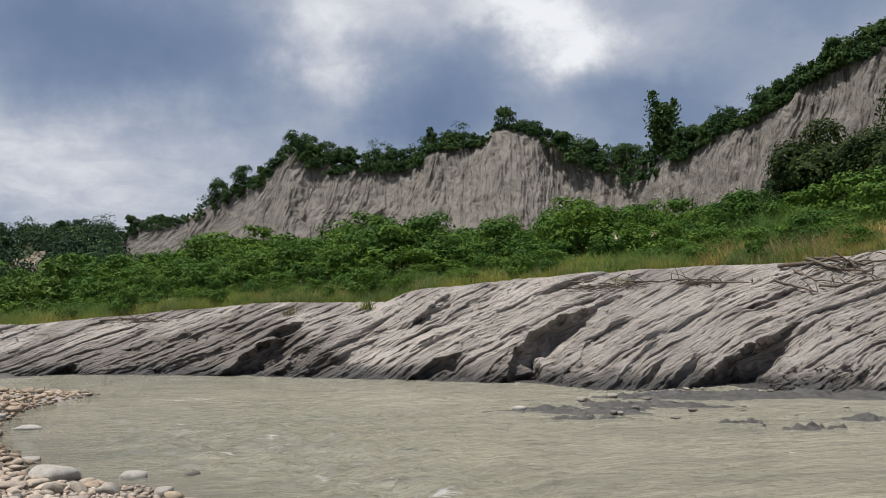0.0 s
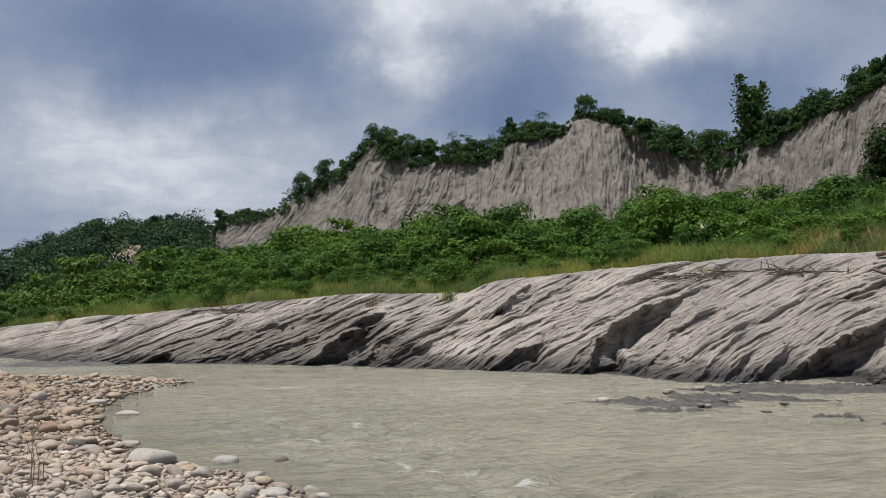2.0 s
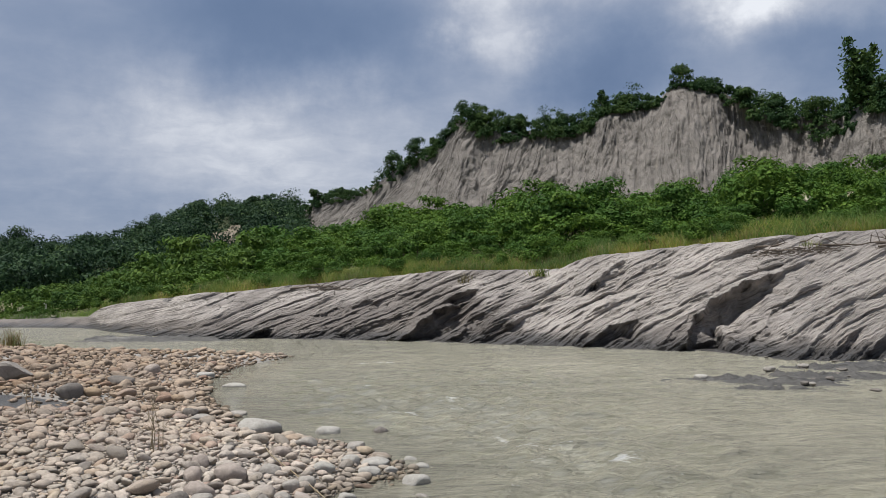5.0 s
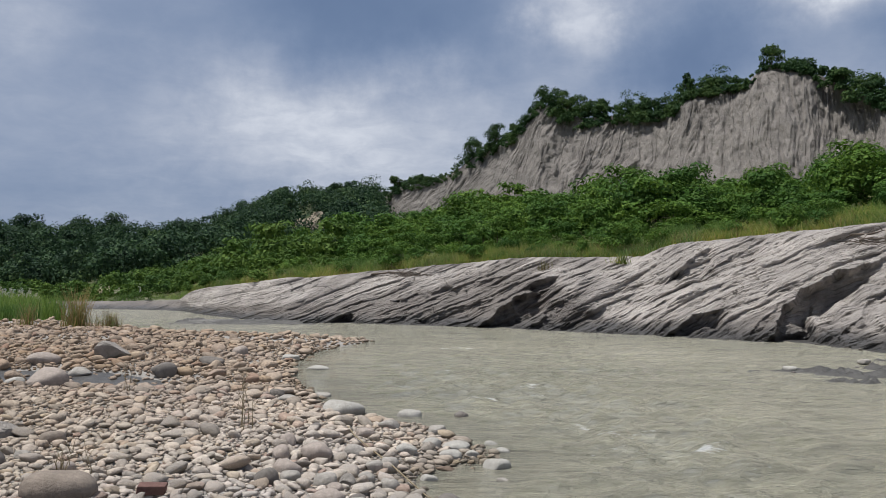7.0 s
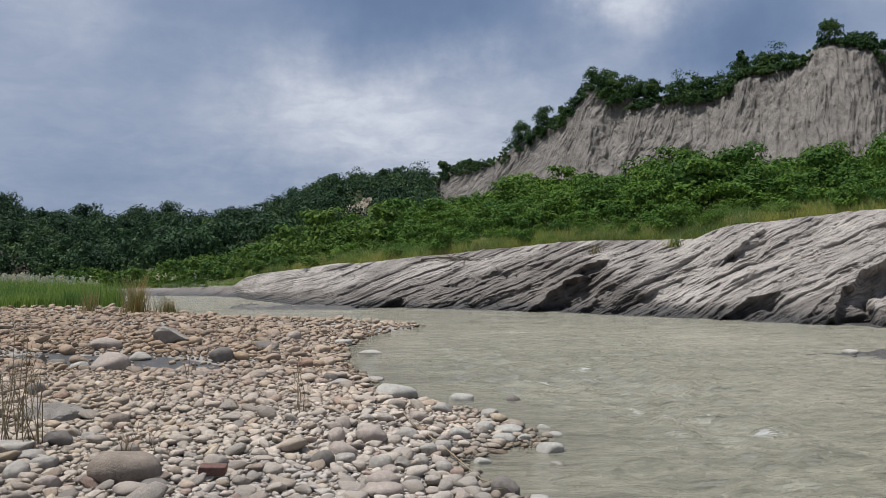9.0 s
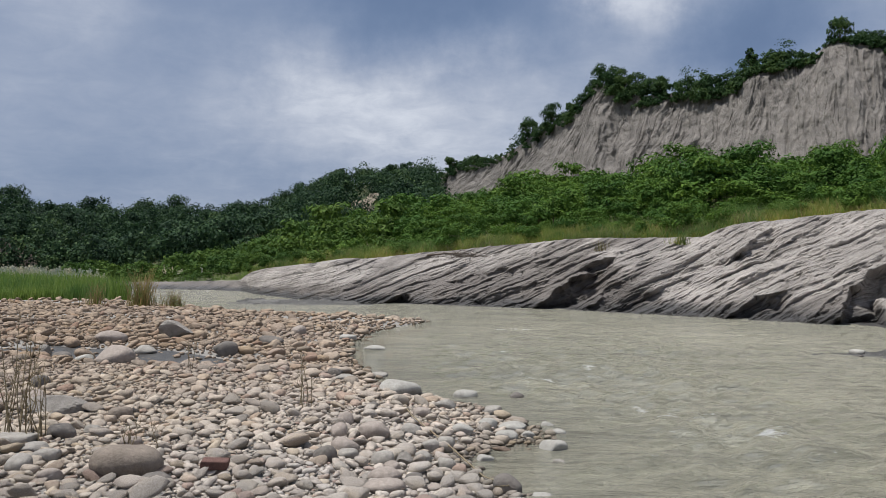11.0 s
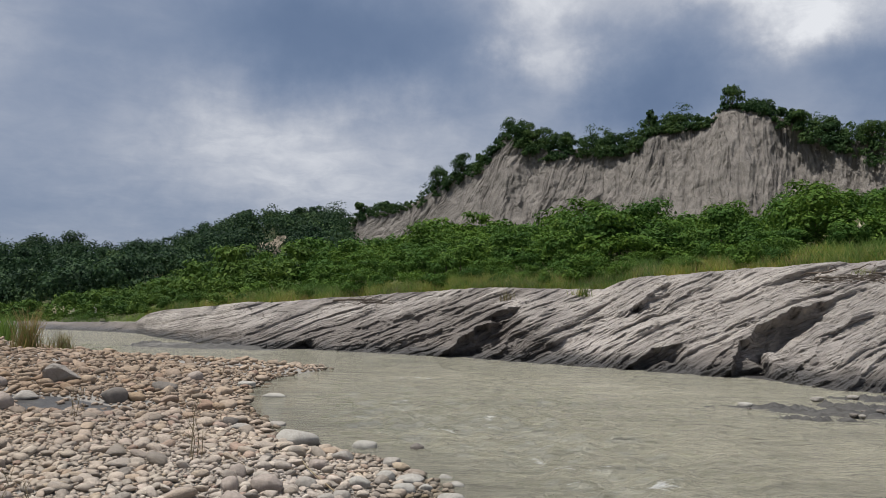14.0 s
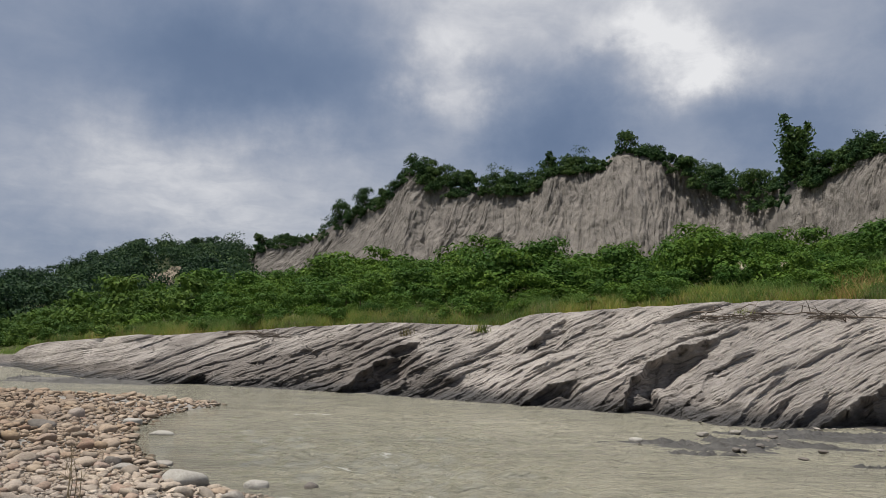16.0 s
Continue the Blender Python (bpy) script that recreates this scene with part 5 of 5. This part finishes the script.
def bamboo_clump():
    rng = np.random.default_rng(29)
    az, r = 36.7, 154.0
    z = 1.75 + r * math.tan(radians(crest_el(az))) - 0.6
    ob = holder("bamboo_clump", (math.sin(radians(az)) * r, math.cos(radians(az)) * r, z))
    lean = ((-2.2, 0, 12.2), (-0.8, 0.5, 10.6), (0.7, -0.4, 10.0), (2.9, 0.2, 11.2), (1.6, 0.5, 8.0), (-1.7, -0.4, 7.0), (0.2, 0.6, 6.2))
    for dx, dy, h in lean:
        pts = [(dx * 0.15, dy * 0.15, 0), (dx * 0.45, dy * 0.4, h * 0.55), (dx, dy, h)]
        part("culm", tube_mesh("culm", pts, (0.09, 0.07, 0.02), M_BARK, 6), ob)
        t = rng.uniform(0.2, 1.0, 460)
        base = np.stack([np.interp(t, [0, 0.55, 1], [q[k] for q in pts]) for k in range(3)], 1)
        spread = 0.35 + 1.0 * np.sin(np.pi * np.clip(t, 0, 1)) ** 0.8
        p = base + rng.normal(size=(460, 3)) * spread[:, None] * np.array([0.75, 0.75, 0.4])
        nrm = rng.normal(size=(460, 3)) + np.array([0, 0, 0.6])
        nrm /= np.linalg.norm(nrm, axis=1)[:, None]
        part("foliage", mesh_from("bamboo_foliage", *leaves_at(p, nrm, 0.45, 0.22, rng), M_LEAF_DARK, False), ob)
    tagged(ob, "tall feathery bamboo clump on the cliff edge", "bamboo")


bamboo_clump()


def palm(rng, az, T, height):
    r, z = (float(q) for q in hill_surface(np.array(az), np.array(T)))
    ob = holder("palm", (math.sin(radians(az)) * r, math.cos(radians(az)) * r, z))
    part("trunk", tube_mesh("palm_trunk", [(0, 0, -0.5), (0.3, 0.1, height * 0.5), (0.5, 0.1, height)], (0.2, 0.16, 0.12), M_BARK, 6), ob)
    for i in range(11):
        a = i * 0.571 + rng.uniform(-0.2, 0.2)
        rise = rng.uniform(0.2, 1.4)
        pts = np.array([(0.5 + math.cos(a) * q * 3.6, 0.1 + math.sin(a) * q * 3.6, height + rise * math.sin(q * 2.6) * 1.6 - q * q * 1.2) for q in np.linspace(0, 1, 8)])
        side = np.array([-math.sin(a), math.cos(a), 0]) * 0.55
        wd = np.sin(np.linspace(0.25, 3.0, 8))[:, None]
        v = np.concatenate([pts - side * wd - np.array([0, 0, 0.2]) * wd, pts, pts + side * wd - np.array([0, 0, 0.2]) * wd])
        f = [(k, k + 1, k + 9, k + 8) for k in range(7)] + [(k + 8, k + 9, k + 17, k + 16) for k in range(7)]
        part("frond", mesh_from("frond", v, f, M_LEAF_FAR, False), ob)
    tagged(ob, "palm rising over the far wooded hillside", "palm", "far palms")


_r = np.random.default_rng(3)
for _az, _t, _h in ((-17.0, 0.98, 5.6), (-16.5, 0.97, 5.0), (-15.3, 1.0, 4.6), (-13.4, 1.0, 4.5), (-11.2, 1.0, 4.5)):
    palm(_r, _az, _t, _h)


def hill_trees():
    """Single crowns that stand out on the skyline of the far woods."""
    rng = np.random.default_rng(31)
    for az, wide, high in ((-23.6, 9, 9.5), (-20.6, 10, 9), (-18.7, 11, 9.5), (-28.4, 11, 10), (-26.4, 9, 8), (-7.7, 8, 7), (-4.2, 7, 6.5), (-3.2, 6, 6), (-31, 12, 10)):
        r, z = (float(q) for q in hill_surface(np.array(az), np.array(0.93)))
        ob = plant("tree", "large dark tree on the far wooded hillside", "tree", rng, wide * 0.5, high * 0.85, high * 0.15 + 0.5, 3600, 0.3, M_LEAF_FAR, 0.3, 5, "trees on the far skyline", 30)
        ob.matrix_basis = pose(math.sin(radians(az)) * r, math.cos(radians(az)) * r, z - 0.3)


hill_trees()


# brown earth, its colour darkened for the shade of the trees above
M_SHADED_EARTH = plain_material("shaded_brown_earth", (0.045, 0.038, 0.031), (0.1, 0.082, 0.065), 0.4, 0.95, 0.6, 0.4)


def outcrop(az0, az1, el0, el1, r, seed, mat, name, label):
    """A bare rock face among the far woods."""
    az, v = np.arange(az0, az1, 0.07), np.concatenate([np.linspace(0, 1, 32), np.linspace(1.1, 3.0, 9)])
    A, V = np.meshgrid(az, v)
    side = np.clip(np.minimum(A - az0, az1 - A) / (0.28 * (az1 - az0)), 0, 1)
    top = np.clip(V - 1, 0, 2)
    V = np.minimum(V, 1)
    e = el0 + (el1 - el0) * V * (0.2 + 0.8 * side) + (0.1 + 0.35 * V) * pn(A * 0.8, V * 0.6, seed) + 0.12 * V * pn(A * 2.4, V, seed + 5)
    rr = r + 7 * V - 4.0 * np.abs(pn(A * 1.3 + V * 0.6, V * 0.7, seed + 1)) - 1.4 * np.abs(pn(A * 4 + V, V * 1.5, seed + 3)) - 0.5 * fb(A * 5, V * 9, seed + 2, 4) + 6 * (1 - side) + 11 * top
    z = 1.75 + rr * np.tan(np.radians(e)) - 2.6 * top * top - 1.2 * top
    ob = new(name, mesh_from(name, polar(A, rr, z).reshape(-1, 3), grid_faces(len(v), len(az)), mat))
    tagged(ob, label, "rock face", kind="structure")


outcrop(-7.6, -4.1, 4.1, 5.35, 190, 131, M_TAN, "rock_face", "weathered grey-tan rock face among the far trees")
outcrop(-36.0, -26.2, 0.2, 2.1, 172, 121, M_SHADED_EARTH, "rock_face", "shaded grey-brown earth face below the far woods")


# ---------------------------------------------------------------- meadow, reeds and stalks
def meadow():
    rng = np.random.default_rng(57)
    n_ = 25000
    az = rng.uniform(-40, -19.8, n_)
    lo = np.interp(az, [-40, -24, -21.5, -19.8], [44, 46, 52, 75])
    r = lo + (165 - lo) * rng.uniform(0, 1, n_) ** 1.9
    x, y = np.sin(np.radians(az)) * r, np.cos(np.radians(az)) * r
    ok = bar_inside(x, y) > 0.4
    az, r, x, y = az[ok], r[ok], x[ok], y[ok]
    z = ground_z(az, r) - 0.05
    h = rng.uniform(0.8, 1.5, len(x)) * (0.6 + 0.4 * smooth(0, 6, r - 46)) * (1 + 0.25 * pn(x * 0.2, y * 0.2, 58))
    v, f = blades(np.stack([x, y, z], 1), h, rng.uniform(0.03, 0.06, len(x)), 0.2, rng)
    tagged(new("meadow_grass", mesh_from("meadow_grass", v, f, M_GRASS_GREEN, False)), "tall green grass meadow beyond the gravel bar", "grass", kind="stuff")
    pick = rng.uniform(0, 1, len(x)) < np.where((r > 88) & (r < 120), 0.3, 0.0) * (1 + pn(x * 0.15, y * 0.15, 59))
    plumes("meadow_plumes", np.stack([x, y, z + h], 1)[pick], rng, "white feathery seed heads over the meadow grass")


def plumes(name, tops, rng, label):
    k = 9
    c = np.repeat(tops, k, 0) + rng.normal(size=(len(tops) * k, 3)) * np.array([0.07, 0.07, 0.13])
    nrm = rng.normal(size=c.shape)
    nrm /= np.linalg.norm(nrm, axis=1)[:, None]
    tagged(new(name, mesh_from(name, *leaves_at(c, nrm, 0.13, 0.07, rng), M_PLUME, False)), label, "seed heads", kind="stuff")


meadow()


def bank_plumes():
    rng = np.random.default_rng(63)
    az = np.concatenate([rng.uniform(-20, -17, 8), rng.uniform(20, 52, 3)])
    r = bank_top(az)[0] + rng.uniform(2.5, 10, len(az))
    x, y = np.sin(np.radians(az)) * r, np.cos(np.radians(az)) * r
    z = ground_z(az, r) + rng.uniform(1.0, 1.6, len(az))
    plumes("bank_plumes", np.stack([x, y, z], 1), rng, "white feathery seed heads over the bank grass")


bank_plumes()


def reed_clump(x, y, spread, height, count, seed, label, mat, green=0.3):
    rng = np.random.default_rng(seed)
    z = float(bar_z(np.array(x), np.array(y)))
    ob = holder("reed_clump", (x, y, z))
    for name, n_, mt, hh in (("dry_tuft", count, mat, 1.0), ("green_tuft", int(count * green), M_GRASS_GREEN, 0.85)):
        if n_ < 1:
            continue
        a, g = rng.uniform(0, 6.28, n_), np.abs(rng.normal(size=n_)) * 0.55
        p = np.stack([np.cos(a) * g * spread, np.sin(a) * g * spread * 0.6, np.full(n_, -0.05)], 1)
        hi = height * hh * rng.uniform(0.35, 1.05, n_) * np.clip(1.1 - 0.4 * g, 0.3, 1.1)
        v, f = blades(p, hi, rng.uniform(0.01, 0.028, n_), 0.34, rng)
        part(name, mesh_from(name, v, f, mt, False), ob)
    tagged(ob, label, "reeds", "dry reeds")


reed_clump(-13.1, 34.4, 0.65, 1.75, 380, 1, "dry yellow reed clump at the edge of the gravel bar", M_DRY)
reed_clump(-11.9, 34.8, 0.6, 0.9, 200, 2, "low dry reed tuft at the edge of the gravel bar", M_DRY)
reed_clump(-14.6, 33.4, 0.5, 1.2, 120, 3, "sparse dry reed tuft among river stones", M_DRY)


def weed(x, y, height, stems, seed, label, spread=0.2):
    """A dry weed of thin branching stalks."""
    rng = np.random.default_rng(seed)
    ob = holder("dry_weed", (x, y, float(bar_z(np.array(x), np.array(y)))))
    for i in range(stems):
        a, s = rng.uniform(0, 6.28), rng.uniform(0.3, 1.0) * spread
        h = height * rng.uniform(0.55, 1.0)
        b = np.array([rng.normal() * spread * 0.45, rng.normal() * spread * 0.45, -0.03])
        tip = b + np.array([math.cos(a) * s, math.sin(a) * s, h])
        mid = (b + tip) / 2 + rng.normal(size=3) * 0.03
        stalk = part("stalk", tube_mesh("stalk", [b, mid, tip], (0.006, 0.0045, 0.002), M_STALK, 5), ob)
        for k in range(4):
            t = rng.uniform(0.35, 0.95)
            o = b + (tip - b) * t
            e = o + np.array([rng.normal() * 0.06, rng.normal() * 0.06, rng.uniform(0.05, 0.14)])
            part("twig", tube_mesh("twig", [o, (o + e) / 2 + rng.normal(size=3) * 0.008, e], (0.003, 0.0025, 0.0015), M_STALK, 4), stalk)
    tagged(ob, label, "weed", "dry weeds")


M_STALK = plain_material("dry_stalk", (0.16, 0.125, 0.075), (0.3, 0.25, 0.16), 14.0)
weed(-3.84, 7.08, 1.15, 13, 1, "tall dry brown weed growing between river stones", 0.28)
weed(-3.6, 6.9, 0.8, 7, 5, "dry brown weed growing between river stones", 0.2)
weed(-1.61, 9.0, 0.68, 5, 2, "thin dry weed stalks standing between river stones", 0.1)
weed(-2.62, 6.7, 0.3, 5, 3, "low dry straw tuft between river stones", 0.12)
weed(-4.05, 12.6, 0.5, 4, 4, "thin dry weed stalks standing between river stones", 0.12)


def dead_vine():
    pts = [(-0.55, 9.3), (-0.45, 8.7), (-0.22, 8.2), (-0.02, 7.6), (0.1, 7.1), (0.24, 6.7), (0.42, 6.35), (0.3, 6.15)]
    p3 = [(x, y, float(bar_z(np.array(x), np.array(y))) + 0.075 + 0.02 * math.sin(i * 2.1)) for i, (x, y) in enumerate(pts)]
    tagged(new("dead_vine", tube_mesh("dead_vine", p3, [0.007, 0.007, 0.008, 0.007, 0.007, 0.006, 0.005, 0.003], M_STALK, 6)), "dry pale vine lying across the river stones", "vine")


dead_vine()


def brick_piece():
    bm = bmesh.new()
    bmesh.ops.create_cube(bm, size=1.0)
    for v in bm.verts:
        v.co = Vector((v.co.x * 0.2, v.co.y * 0.11, v.co.z * 0.07)) + Vector((0.012 * v.co.y, 0.02 * v.co.x, 0.01 * v.co.x))
    bmesh.ops.bevel(bm, geom=bm.edges[:] + bm.verts[:], offset=0.014, segments=3, profile=0.6, affect="EDGES")
    me = bpy.data.meshes.new("brick_piece")
    bm.to_mesh(me)
    bm.free()
    me.materials.append(M_BRICK)
    ob = new("brick_piece", me)
    x, y = -1.82, 6.15
    ob.matrix_basis = pose(x, y, float(bar_z(np.array(x), np.array(y))) + 0.08, 6, 8, 12)
    tagged(ob, "worn piece of red brick lying among stones", "brick")


brick_piece()


# ---------------------------------------------------------------- shoals and driftwood
def shoal(x, y, rx, ry, top, seed, label, turn=0.0, base=0.0, category="mud shoal", group="shoals in the river", name="mud_shoal"):
    """A low wet mudstone hump just over the water."""
    n_, k = 60, 26
    a, q = np.meshgrid(np.linspace(0, 2 * np.pi, n_), np.linspace(0, 1.15, k))
    edge = 1 + 0.6 * pn(np.cos(a) * 1.9 + seed, np.sin(a) * 1.9, seed)
    px, py = np.cos(a) * q * rx * edge, np.sin(a) * q * ry * edge
    z = top * (1 - q ** 2.2) * (0.75 + 0.6 * pn(px * 1.4, py * 2.4, seed + 1)) + 0.1 * pn(px * 3, py * 5, seed + 2) + 0.07 * pn(px * 7, py * 10, seed + 3) + 0.035 * pn(px * 17, py * 22, seed + 4) - 0.02 - 0.12 * np.clip(q - 0.9, 0, 1)
    ob = new(name, mesh_from(name, np.stack([px, py, z], -1).reshape(-1, 3), grid_faces(k, n_), M_MUD))
    ob.matrix_basis = pose(x, y, base, 0, 0, turn)
    tagged(ob, label, category, group)


for _i, (_x, _y, _a, _b, _t) in enumerate(((9.6, 16.9, 1.9, 0.7, 0.1), (12.0, 17.5, 1.7, 0.6, 0.09), (11.35, 13.1, 0.5, 0.2, 0.07), (11.9, 11.75, 0.5, 0.2, 0.06), (14.2, 12.5, 0.8, 0.3, 0.1), (9.3, 15.2, 0.8, 0.22, 0.06), (15.4, 19.0, 2.6, 1.2, 0.16), (18.2, 17.4, 2.4, 1.0, 0.2), (13.4, 19.6, 1.2, 0.5, 0.08))):
    shoal(_x, _y, _a, _b, _t, 200 + 5 * _i, "low dark wet mudstone shoal in the shallow river", -30)
shoal(-8.0, 45.2, 3.6, 0.7, 0.3, 260, "low dark rock ledge lying in the river", -10)
shoal(-11.4, 48.0, 1.5, 0.5, 0.22, 270, "low dark rock ledge lying in the river", -20)


def mud_patch():
    """Damp mud in a hollow of the bar, following its ground."""
    a, q = np.meshgrid(np.linspace(0, 2 * np.pi, 50), np.linspace(0, 1, 24))
    px = -6.1 + np.cos(a) * q * 2.9 * (1 + 0.2 * pn(np.cos(a) * 2, np.sin(a) * 2, 281))
    py = 14.9 + np.sin(a) * q * 1.35 * (1 + 0.3 * pn(np.cos(a) * 2, np.sin(a) * 2, 282)) - 0.25 * (px + 6.1)
    z = bar_z(px, py) + 0.03 * (1 - q) + 0.012 - 0.05 * smooth(0.85, 1.0, q)
    ob = new("mud_patch", mesh_from("mud_patch", np.stack([px, py, z], -1).reshape(-1, 3), grid_faces(24, 50), M_MUD))
    tagged(ob, "patch of dark wet mud between the river stones", "mud patch")


mud_patch()


def shoal_stones():
    rng = np.random.default_rng(66)
    for tone, x, y, a in (("pale", 8.7, 17.5, 0.36), ("dark", 11.2, 16.5, 0.28), ("grey", 9.6, 17.0, 0.2), ("dark", 12.2, 17.6, 0.22), ("grey", 11.4, 19.2, 0.3), ("dark", 13.0, 18.6, 0.28), ("grey", 12.8, 19.9, 0.32)):
        v, f = pebble(rng, 3, 6, 0.66)
        ob = new("shoal_stone", mesh_from("shoal_stone", v * a * np.array([0.55, 0.55, 0.42]), f, M_TONE[tone]))
        ob.matrix_basis = pose(x, y, 0.07, 0, 0, rng.uniform(0, 360))
        tagged(ob, "%s stone resting on a low mud shoal" % {"pale": "pale smooth", "dark": "dark wet", "grey": "grey rounded"}[tone], "stone", "stones on the shoals")


shoal_stones()


def foot_pebbles():
    """Small wet stones strewn over the shoals and along the foot of the bank."""
    rng = np.random.default_rng(67)
    for i in range(34):
        az = rng.uniform(25, 50)
        far = rng.uniform() < 0.5
        r = float(water_r(az)) - rng.uniform(0.1, 1.2) if far else rng.uniform(17.5, 21.5)
        a = rng.uniform(0.07, 0.2)
        v, f = pebble(rng, 2, 9, 0.55)
        ob = new("wet_stone", mesh_from("wet_stone", v * a * np.array([0.6, 0.6, 0.5]), f, M_TONE["dark" if rng.uniform() < 0.7 else "grey"]))
        ob.matrix_basis = pose(math.sin(radians(az)) * r, math.cos(radians(az)) * r, 0.05, 0, 0, rng.uniform(0, 360))
        tagged(ob, "small wet stone in the shallows below the rock bank", "stone", "stones in the shallows")


foot_pebbles()


def on_bank(az, el):
    """The place on the rock bank that shows at an azimuth and elevation."""
    v = np.linspace(0, 1.0, 300)
    r, z = bank_surface(np.full(300, float(az)), v)
    e = np.degrees(np.arctan2(z - 1.75, r))
    i = int(np.argmin(np.abs(e - el)))
    return Vector((math.sin(radians(az)) * r[i], math.cos(radians(az)) * r[i], z[i]))


def driftwood(points, radius, seed, label, twigs=0):
    """A branch lying on the bank, through points given as azimuth and elevation."""
    rng = np.random.default_rng(seed)
    P = [on_bank(*p) for p in points]
    Q = []
    for a, b in zip(P[:-1], P[1:]):
        for t in np.linspace(0, 1, 5)[:-1]:
            Q.append(a.lerp(b, t))
    Q.append(P[-1])
    c = sum(Q, Vector()) / len(Q)
    pts = [q - c + Vector((0, 0, radius * 1.6)) + Vector(rng.normal(size=3) * radius * 0.5) for q in Q]
    ob = holder("driftwood", c)
    part("stem", tube_mesh("stem", [p[:] for p in pts], np.linspace(radius, radius * 0.45, len(pts)), M_DRIFT, 8), ob)
    for i in range(twigs):
        k = int(rng.integers(1, len(pts)))
        d = Vector((rng.normal() * 0.7, rng.normal() * 0.3, rng.uniform(0.05, 0.5)))
        e = pts[k] + d
        part("branch", tube_mesh("branch", [pts[k][:], ((pts[k] + e) / 2 + Vector((0, 0, 0.08)))[:], e[:]], (radius * 0.45, radius * 0.3, radius * 0.12), M_DRIFT, 5), ob)
    tagged(ob, label, "driftwood", "driftwood on the bank")


driftwood(((43.7, 4.1), (45.4, 4.25), (47.4, 4.5)), 0.1, 1, "thick dark driftwood log lying on the rock bank")
driftwood(((45.3, 4.6), (47.0, 3.9), (49.2, 3.5)), 0.08, 2, "long bare driftwood branch lying on the rock bank", 4)
driftwood(((43.3, 3.35), (44.6, 2.9), (45.9, 2.4)), 0.05, 3, "thin bare driftwood branch lying on the rock bank", 4)
driftwood(((46.0, 2.8), (48.0, 2.9), (50.2, 3.2)), 0.06, 4, "thin bare driftwood branch lying on the rock bank", 5)
driftwood(((37.3, 3.3), (39.6, 3.35), (42.0, 3.3)), 0.06, 5, "bare driftwood branch lying on the rock bank", 5)
driftwood(((29.8, 3.5), (31.5, 3.65), (33.2, 3.8)), 0.05, 6, "thin driftwood stick lying on the rock bank", 3)
driftwood(((37.2, 3.6), (38.6, 3.5), (39.4, 3.1)), 0.05, 7, "forked driftwood branch lying on the rock bank", 4)
driftwood(((47.5, 4.2), (48.6, 4.1), (50.5, 4.3)), 0.07, 8, "bare driftwood branch lying on the rock bank", 4)
driftwood(((45.8, 4.7), (47.6, 4.35), (49.0, 4.3)), 0.07, 10, "dark driftwood branch tangled on top of the rock bank", 6)
driftwood(((47.0, 4.75), (48.2, 4.0), (49.4, 3.3)), 0.05, 11, "thin bare driftwood branch lying on the rock bank", 5)
driftwood(((44.6, 3.9), (45.8, 3.3), (47.2, 3.05)), 0.045, 12, "thin bare driftwood branch lying on the rock bank", 4)
driftwood(((33.4, 3.55), (35.6, 3.5), (38.0, 3.6)), 0.05, 13, "long thin driftwood stick lying on the rock bank", 5)
driftwood(((30.6, 3.25), (32.0, 3.3), (33.4, 3.25)), 0.04, 14, "thin driftwood stick lying on the rock bank", 4)
driftwood(((-1.6, 1.2), (0.0, 1.25), (1.8, 1.2)), 0.06, 9, "driftwood stick near the top of the rock bank", 2)


def straw_drift():
    """Flood litter of fine sticks caught on the bank."""
    rng = np.random.default_rng(12)
    V, F, base = [], [], 0
    for az, el, wide in ((31.3, 3.2, 2.2), (33.8, 3.3, 1.8), (47.2, 4.0, 1.6), (38.5, 3.4, 1.2), (0.8, 1.2, 1.5)):
        for i in range(110):
            p = on_bank(az + rng.normal() * wide * 0.5, el + rng.normal() * 0.12)
            d = Vector((rng.normal(), rng.normal() * 0.4, rng.normal() * 0.12)).normalized() * rng.uniform(0.1, 0.4)
            s = Vector((0, 0, 0.012))
            o = p + Vector((0, 0, 0.04))
            V += [o - d - s, o + d - s * 0.6, o + d + s * 0.6, o - d + s]
            F.append((base, base + 1, base + 2, base + 3))
            base += 4
    tagged(new("flood_litter", mesh_from("flood_litter", [q[:] for q in V], F, M_DRIFT, False)), "thin dark sticks and straw left by floods on the bank", "litter", kind="stuff")


straw_drift()


def bank_tufts():
    for i, (az, el, h) in enumerate(((16.0, 2.0, 0.7), (15.6, 2.1, 0.5), (10.6, 1.6, 0.6), (33.4, 3.5, 0.4))):
        p = on_bank(az, el)
        rng = np.random.default_rng(300 + i)
        n_ = 60
        q = np.stack([rng.normal(size=n_) * 0.18, rng.normal(size=n_) * 0.12, np.full(n_, -0.05)], 1)
        v, f = blades(q, h * rng.uniform(0.5, 1.1, n_), rng.uniform(0.015, 0.035, n_), 0.5, rng)
        ob = new("grass_tuft", mesh_from("grass_tuft", v, f, M_GRASS if i != 2 else M_DRY, False))
        ob.location = p
        tagged(ob, "small grass tuft in a crack of the rock bank", "grass", "tufts on the rock")


bank_tufts()
